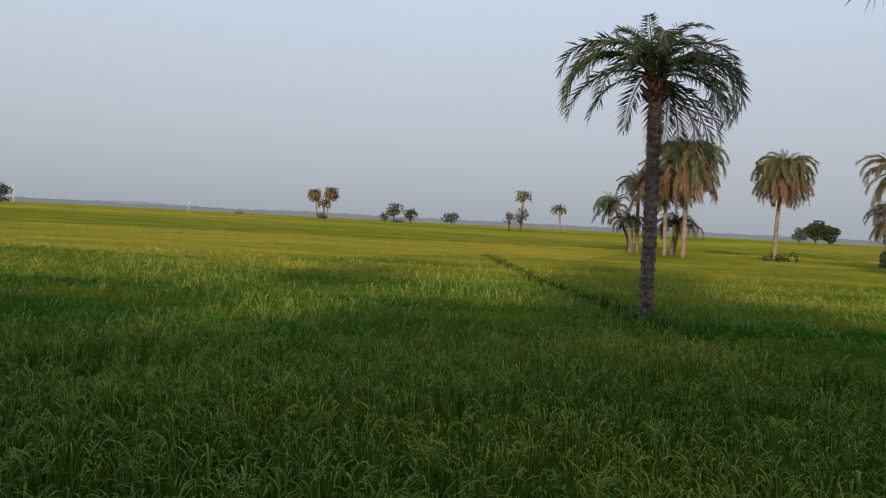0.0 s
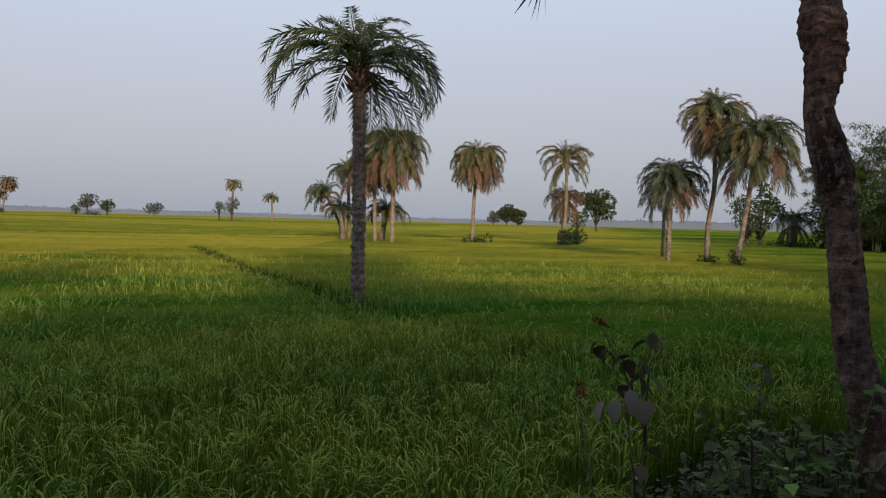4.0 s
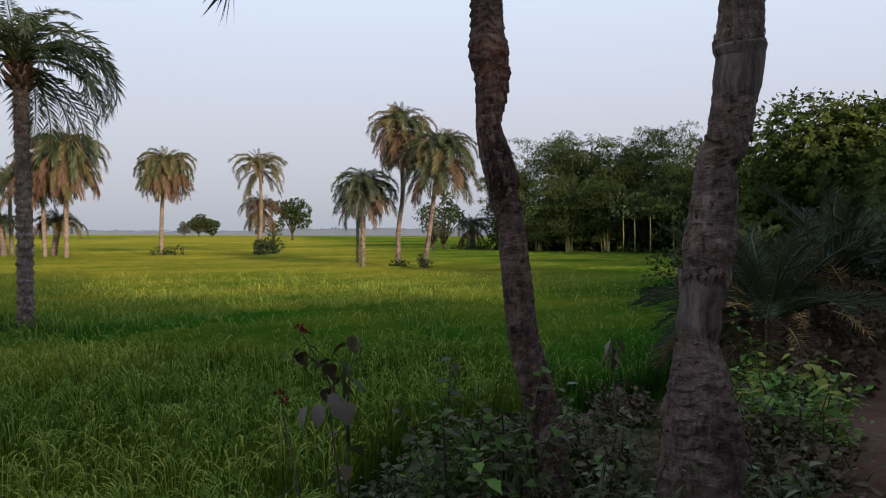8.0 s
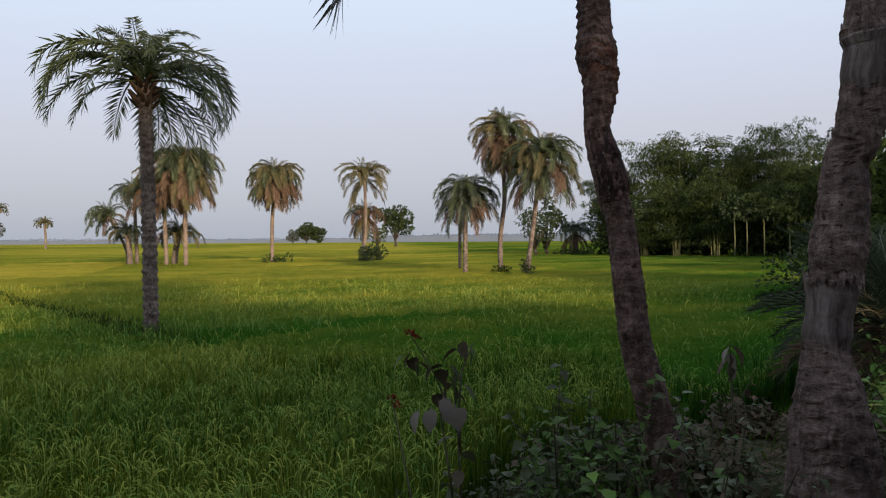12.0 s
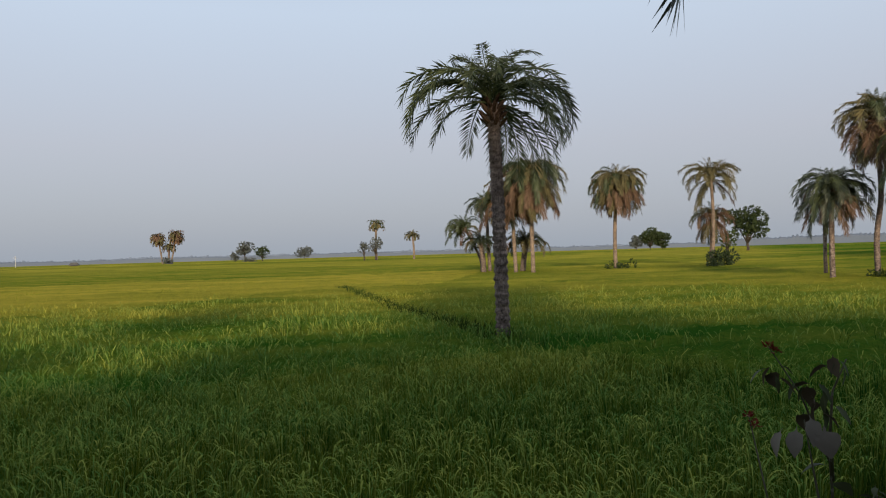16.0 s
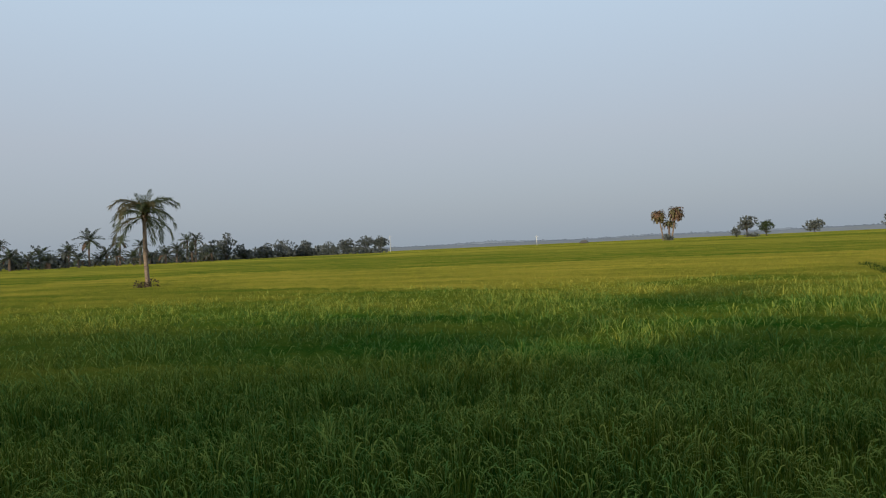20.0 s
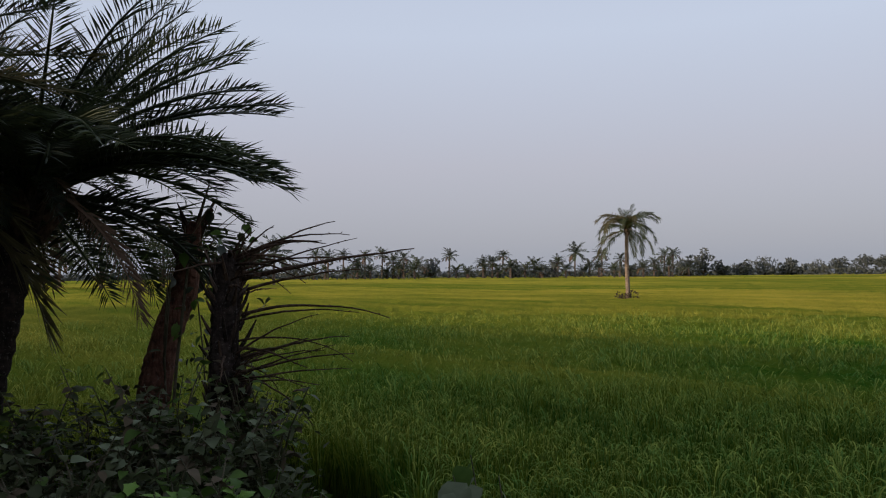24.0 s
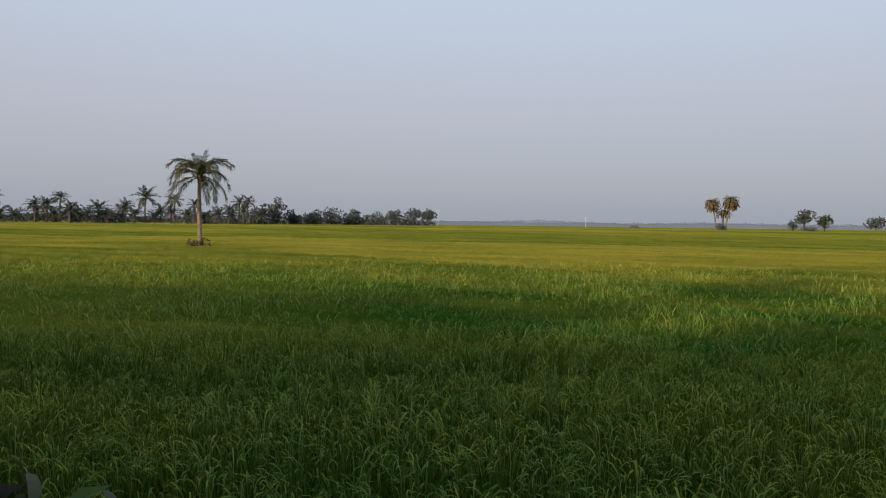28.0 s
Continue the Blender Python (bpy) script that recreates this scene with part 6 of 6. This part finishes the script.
# bank to the east, round the two trunks
weeds(48, (2.0, 1.6, 4.9, 4.6), (0.28, 0.62), (18, 23), 0.125, ("ovate", "broad", "lance"), (WEED_DARK, WEED_DARK, WEED_SAGE, WEED_GREEN, WEED_BROWN), "tangled dark leafy weed on the bank", 600, clear=CLEAR)
weeds(30, (4.2, 1.2, 7.5, 4.4), (0.25, 0.6), (13, 17), 0.14, ("ovate", "lance"), (WEED_BROWN, WEED_BROWN, WEED_DARK, LITTER), "dusty brown green weed beside the path", 640, clear=CLEAR)
weeds(10, (6.0, 2.1, 8.4, 3.05), (0.45, 0.78), (22, 28), 0.15, ("ovate", "broad", "lobed"), (WEED_FRESH, WEED_YELLOW, WEED_GREEN, WEED_YELLOW, WEED_BROWN), "fresh bright green weed beside the path", 660, clear=CLEAR)
weeds(9, (7.6, 2.8, 9.6, 3.9), (0.6, 0.95), (18, 24), 0.13, ("ovate",), (WEED_FRESH, WEED_YELLOW), "yellow green weed beside the path", 670)
weeds(5, (3.05, 2.7, 3.62, 3.45), (0.75, 1.0), (28, 36), 0.115, ("broad", "ovate"), (WEED_GREEN, WEED_DARK), "green leafy weed against a palm trunk", 676, clear=CLEAR)
weed((2.80, 2.44), 0.64, 12, 0.15, ("lobed", "lobed", "broad"), (WEED_FRESH, WEED_GREEN), 690, "low plant with bright green broad leaves", low=0.6)
for k_, (x, y, h) in enumerate(((3.42, 1.52, 0.46), (3.60, 1.40, 0.42), (3.78, 1.55, 0.44), (3.40, 1.78, 0.50), (3.50, 2.06, 0.52), (3.56, 2.34, 0.50), (4.02, 1.48, 0.40), (4.3, 1.62, 0.42), (3.28, 2.2, 0.5), (3.3, 2.55, 0.5))):
    weed((x, y), h + 0.12, 18, 0.11, ("ovate", "lance", "broad"), (WEED_DARK, WEED_BROWN, WEED_SAGE, WEED_GREEN), 900 + k_, "tangled leafy weed round a palm's flared base", branches=3, under=120)
for k_, (x, y, h) in enumerate(((2.15, 2.55, 0.50), (2.32, 2.40, 0.46), (2.05, 2.75, 0.46), (2.45, 2.62, 0.55), (2.42, 2.20, 0.44), (2.62, 2.30, 0.50), (1.95, 2.50, 0.40), (2.6, 2.85, 0.6))):
    weed((x, y), h, 16, 0.13, ("ovate", "broad", "lance"), (WEED_DARK, WEED_SAGE, WEED_GREEN, WEED_BROWN), 930 + k_, "low broad leaved weed under a taller weed", branches=2, under=90)
# bank to the west, before the palms
weeds(56, (-7.4, -1.0, -4.0, 2.6), (0.56, 1.0), (19, 24), 0.14, ("ovate", "broad", "broad"), (WEED_DARK, WEED_DARK, WEED_BROWN, WEED_SAGE, WEED_GREEN), "tall dark leafy weed in a dense thicket", 700, (-0.55, 9), beyond=-72.5)
weeds(14, (-9.0, -1.5, -6.8, 1.8), (0.55, 1.0), (18, 26), 0.17, ("ovate", "lance"), (WEED_DARK, WEED_BROWN), "dark leafy weed under the palms", 750, (-0.4, 9))
for k_, (x, y, h) in enumerate(((-4.30, 0.30, 0.64), (-4.20, 0.52, 0.62), (-3.98, 0.80, 0.74), (-3.84, 1.05, 0.84), (-3.72, 1.26, 0.92), (-4.55, -0.36, 0.58), (-4.08, 0.66, 0.66), (-3.56, 1.42, 0.94))):
    weed((x, y), h, 24, 0.14, ("lobed",), (WEED_FRESH, WEED_FRESH, WEED_GREEN), 780 + k_, "bright green plant with lobed upright leaves", low=0.7, branches=2, under=20)
weeds(6, (-4.9, -0.4, -3.6, 1.2), (0.4, 0.6), (16, 22), 0.17, ("lobed", "broad"), (WEED_FRESH, WEED_GREEN), "bright green lobed leaf weed at the field's edge", 770, (-0.5, 9))


weeds(12, (-6.7, 0.9, -5.2, 2.4), (0.85, 1.15), (20, 24), 0.15, ("broad", "ovate"), (WEED_DARK, WEED_BROWN, WEED_GREEN), "tall broad leaved weed round a dead palm", 790, (-0.4, 9), beyond=-72.5)


# creeper on the stump
g = Geo()
rv = random.Random(6)
vine = root("creeper", (-7.45, 1.45, 1.0), "green creeper hanging over the broken stump", "creeper")
for i in range(7):
    g = Geo()
    a = rv.uniform(0, 6.283)
    g.tube([Vector((math.cos(a) * 0.18, math.sin(a) * 0.18, -0.5 + rv.random() * 0.3)), Vector((math.cos(a + 0.6) * 0.22, math.sin(a + 0.6) * 0.22, 0.5)), Vector((math.cos(a + 1) * 0.2, math.sin(a + 1) * 0.2, 1.3)),
            Vector((rv.uniform(-0.5, 0.5), rv.uniform(-0.1, 0.6), 1.75 + rv.random() * 0.2))], [0.010, 0.008, 0.006, 0.003], 5)
    part("stem", g.mesh("stem", STEM), vine)
for i in range(110):
    top = rv.random() < 0.75
    p = Vector((rv.gauss(0, 0.28), rv.gauss(0.15, 0.28), rv.uniform(1.0, 1.85))) if top else Vector((rv.gauss(0, 0.2), rv.gauss(0, 0.2), rv.uniform(0, 1.2)))
    s = rv.uniform(0.08, 0.16)
    m = Matrix.Translation(p) @ Euler((rv.uniform(-1, 1), rv.uniform(-0.3, 1.2), rv.uniform(0, 6.28))).to_matrix().to_4x4() @ Matrix.Diagonal((s, s, s, 1))
    part("leaf", leaf_mesh("ovate", (WEED_DARK, WEED_GREEN, FROND_DARK)[i % 3]), vine, "", m)


# leaf litter and short grass on the bank
def litter():
    r = random.Random(91)
    g, h = Geo(), Geo()
    for _ in range(9000):
        x, y = r.uniform(-9, 12), r.uniform(-3, 6)
        if not -0.6 < float(bank_depth(x, y)) < 5 or math.hypot(x, y) < 1.2:
            continue
        a = r.uniform(0, 6.283)
        d = Vector((math.cos(a), math.sin(a), r.uniform(-0.1, 0.35))).normalized()
        g.kite(Vector((x, y, gz(x, y) + 0.03 + r.random() * 0.03)), d, Vector((-d.y, d.x, r.uniform(-0.3, 0.3))).normalized(), r.uniform(0.05, 0.13), r.uniform(0.03, 0.06))
    for _ in range(9000):
        x, y = r.uniform(-9, 12), r.uniform(-3, 6)
        pc = float(np.interp(x, [-8, -3, 0, 3, 5.5, 8, 12], [-3.2, -1.2, -0.5, 0.2, 1.0, 2.1, 3.6]))
        if not -0.8 < float(bank_depth(x, y)) < 5 or abs(y - pc) < 0.6 or math.hypot(x, y) < 1.2:
            continue
        a = r.uniform(0, 6.283)
        d = Vector((math.cos(a) * 0.4, math.sin(a) * 0.4, 1)).normalized()
        h.kite(Vector((x, y, gz(x, y) - 0.01)), d, Vector((-math.sin(a), math.cos(a), 0)), r.uniform(0.12, 0.35), 0.012, 0.4, 0.05)
    tagged(new("leaf_litter", g.mesh("leaf_litter", LITTER)), "dry brown leaf litter on the bank", "leaf litter", kind="stuff")
    tagged(new("bank_grass", h.mesh("bank_grass", GRASS)), "short dark grass on the bank", "grass", kind="stuff")


litter()


def bund_grass():
    """Coarse grass on the low earth ridges between the plots, its dark colour standing for the shadowed gap."""
    r = random.Random(17)
    g = Geo()
    for (ax, ay), (bx, by) in BUNDS[:3]:
        n = int(math.hypot(bx - ax, by - ay) * 85)
        for _ in range(n):
            s = r.random()
            x, y = ax + (bx - ax) * s + r.gauss(0, 0.11), ay + (by - ay) * s + r.gauss(0, 0.11)
            a = r.uniform(0, 6.283)
            d = Vector((math.cos(a) * 0.45, math.sin(a) * 0.45, 1)).normalized()
            g.kite(Vector((x, y, gz(x, y))), d, Vector((-math.sin(a), math.cos(a), 0)), r.uniform(0.62, 0.92), 0.045, 0.5, 0.06)
    tagged(new("bund_grass", g.mesh("bund_grass", GAP_SHADE_GRASS)), "coarse grass on a low earth ridge, dark like the shadowed gap", "grass", kind="stuff")


bund_grass()


# ---- poles and a hut far out ----
def pole(az, d, h):
    x, y = d * math.sin(radians(az)), d * math.cos(radians(az))
    ob = root("power_pole", (x, y, gz(x, y)), "white concrete power pole standing in the rice", "pole", "power poles")
    g = Geo()
    g.tube([(0, 0, 0), (0, 0, h * 0.5), (0, 0, h)], [0.13, 0.11, 0.09], 8)
    part("shaft", g.mesh("shaft", CONCRETE, True), ob)
    g = Geo()
    g.tube([(-0.7, 0, h - 0.6), (0.7, 0, h - 0.6)], [0.07, 0.07], 4)
    part("crossarm", g.mesh("crossarm", CONCRETE), ob)


pole(-29.35, 300, 7.2)
pole(-18.45, 300, 4.6)


def hut():
    d, az = 290, -15.0
    x, y = d * math.sin(radians(az)), d * math.cos(radians(az))
    ob = root("field_hut", (x, y, gz(x, y) + 0.3), "small grey thatched field hut far off", "hut")
    g = Geo()
    for a, b in (((-1.0, -0.8), (1.0, -0.8)), ((1.0, -0.8), (1.0, 0.8)), ((1.0, 0.8), (-1.0, 0.8)), ((-1.0, 0.8), (-1.0, -0.8))):
        i = len(g.v)
        g.v += [(*a, 0), (*b, 0), (*b, 0.8), (*a, 0.8)]
        g.f.append((i, i + 1, i + 2, i + 3))
    part("wall", g.mesh("wall", MUDWALL), ob)
    g = Geo()
    g.v += [(-1.7, -1.3, 0.6), (1.7, -1.3, 0.6), (0.9, 0, 1.6), (-0.9, 0, 1.6), (1.7, 1.3, 0.6), (-1.7, 1.3, 0.6)]
    g.f += [(0, 1, 2, 3), (3, 2, 4, 5), (1, 4, 2), (0, 3, 5), (0, 5, 4, 1)]
    part("roof", g.mesh("roof", THATCH), ob)


hut()

# ---- unseen tall trees set behind the path to cast the shade over the near rice ----
for i, (x, y, h, s) in enumerate(((-23, -11.5, 5.9, 5), (-32, -12.5, 6.6, 5.5), (-15, -9.5, 5.5, 4.5), (-10.5, -5.5, 5.0, 3.4), (-15.5, -5.2, 5.2, 4), (-46, -16, 8.4, 6), (-36, -13, 7.3, 6), (-27, -12, 6.4, 5.5), (-18, -11, 5.9, 5.5), (-12.0, -10.5, 6.5, 4.4), (-4.2, -10.2, 7.4, 2.4), (-1.8, -10.0, 7.2, 2.4), (2.6, -9.2, 7.8, 3.0), (8, -9.8, 6.6, 5), (17, -8.5, 7.6, 5), (9, -5.5, 6, 3.5), (-12, -7.5, 6.6, 4.0),
                                  (-6.0, -7.0, 4.6, 2.8), (0.4, -8.4, 5.2, 3.0), (4.6, -7.0, 4.6, 3.0))):
    broadleaf((x, y), h, s, "tall dense unseen shade tree behind the path", 800 + i, 3000, 0.72, 0.12, TREE_LEAF, group="shade trees")
# added to keep the sun off the field palm and the rice beside it
broadleaf((-0.6, -11.0), 11.8, 2.5, "tall narrow unseen shade tree behind the path", 830, 2600, 0.5, 0.5, TREE_LEAF, group="shade trees")
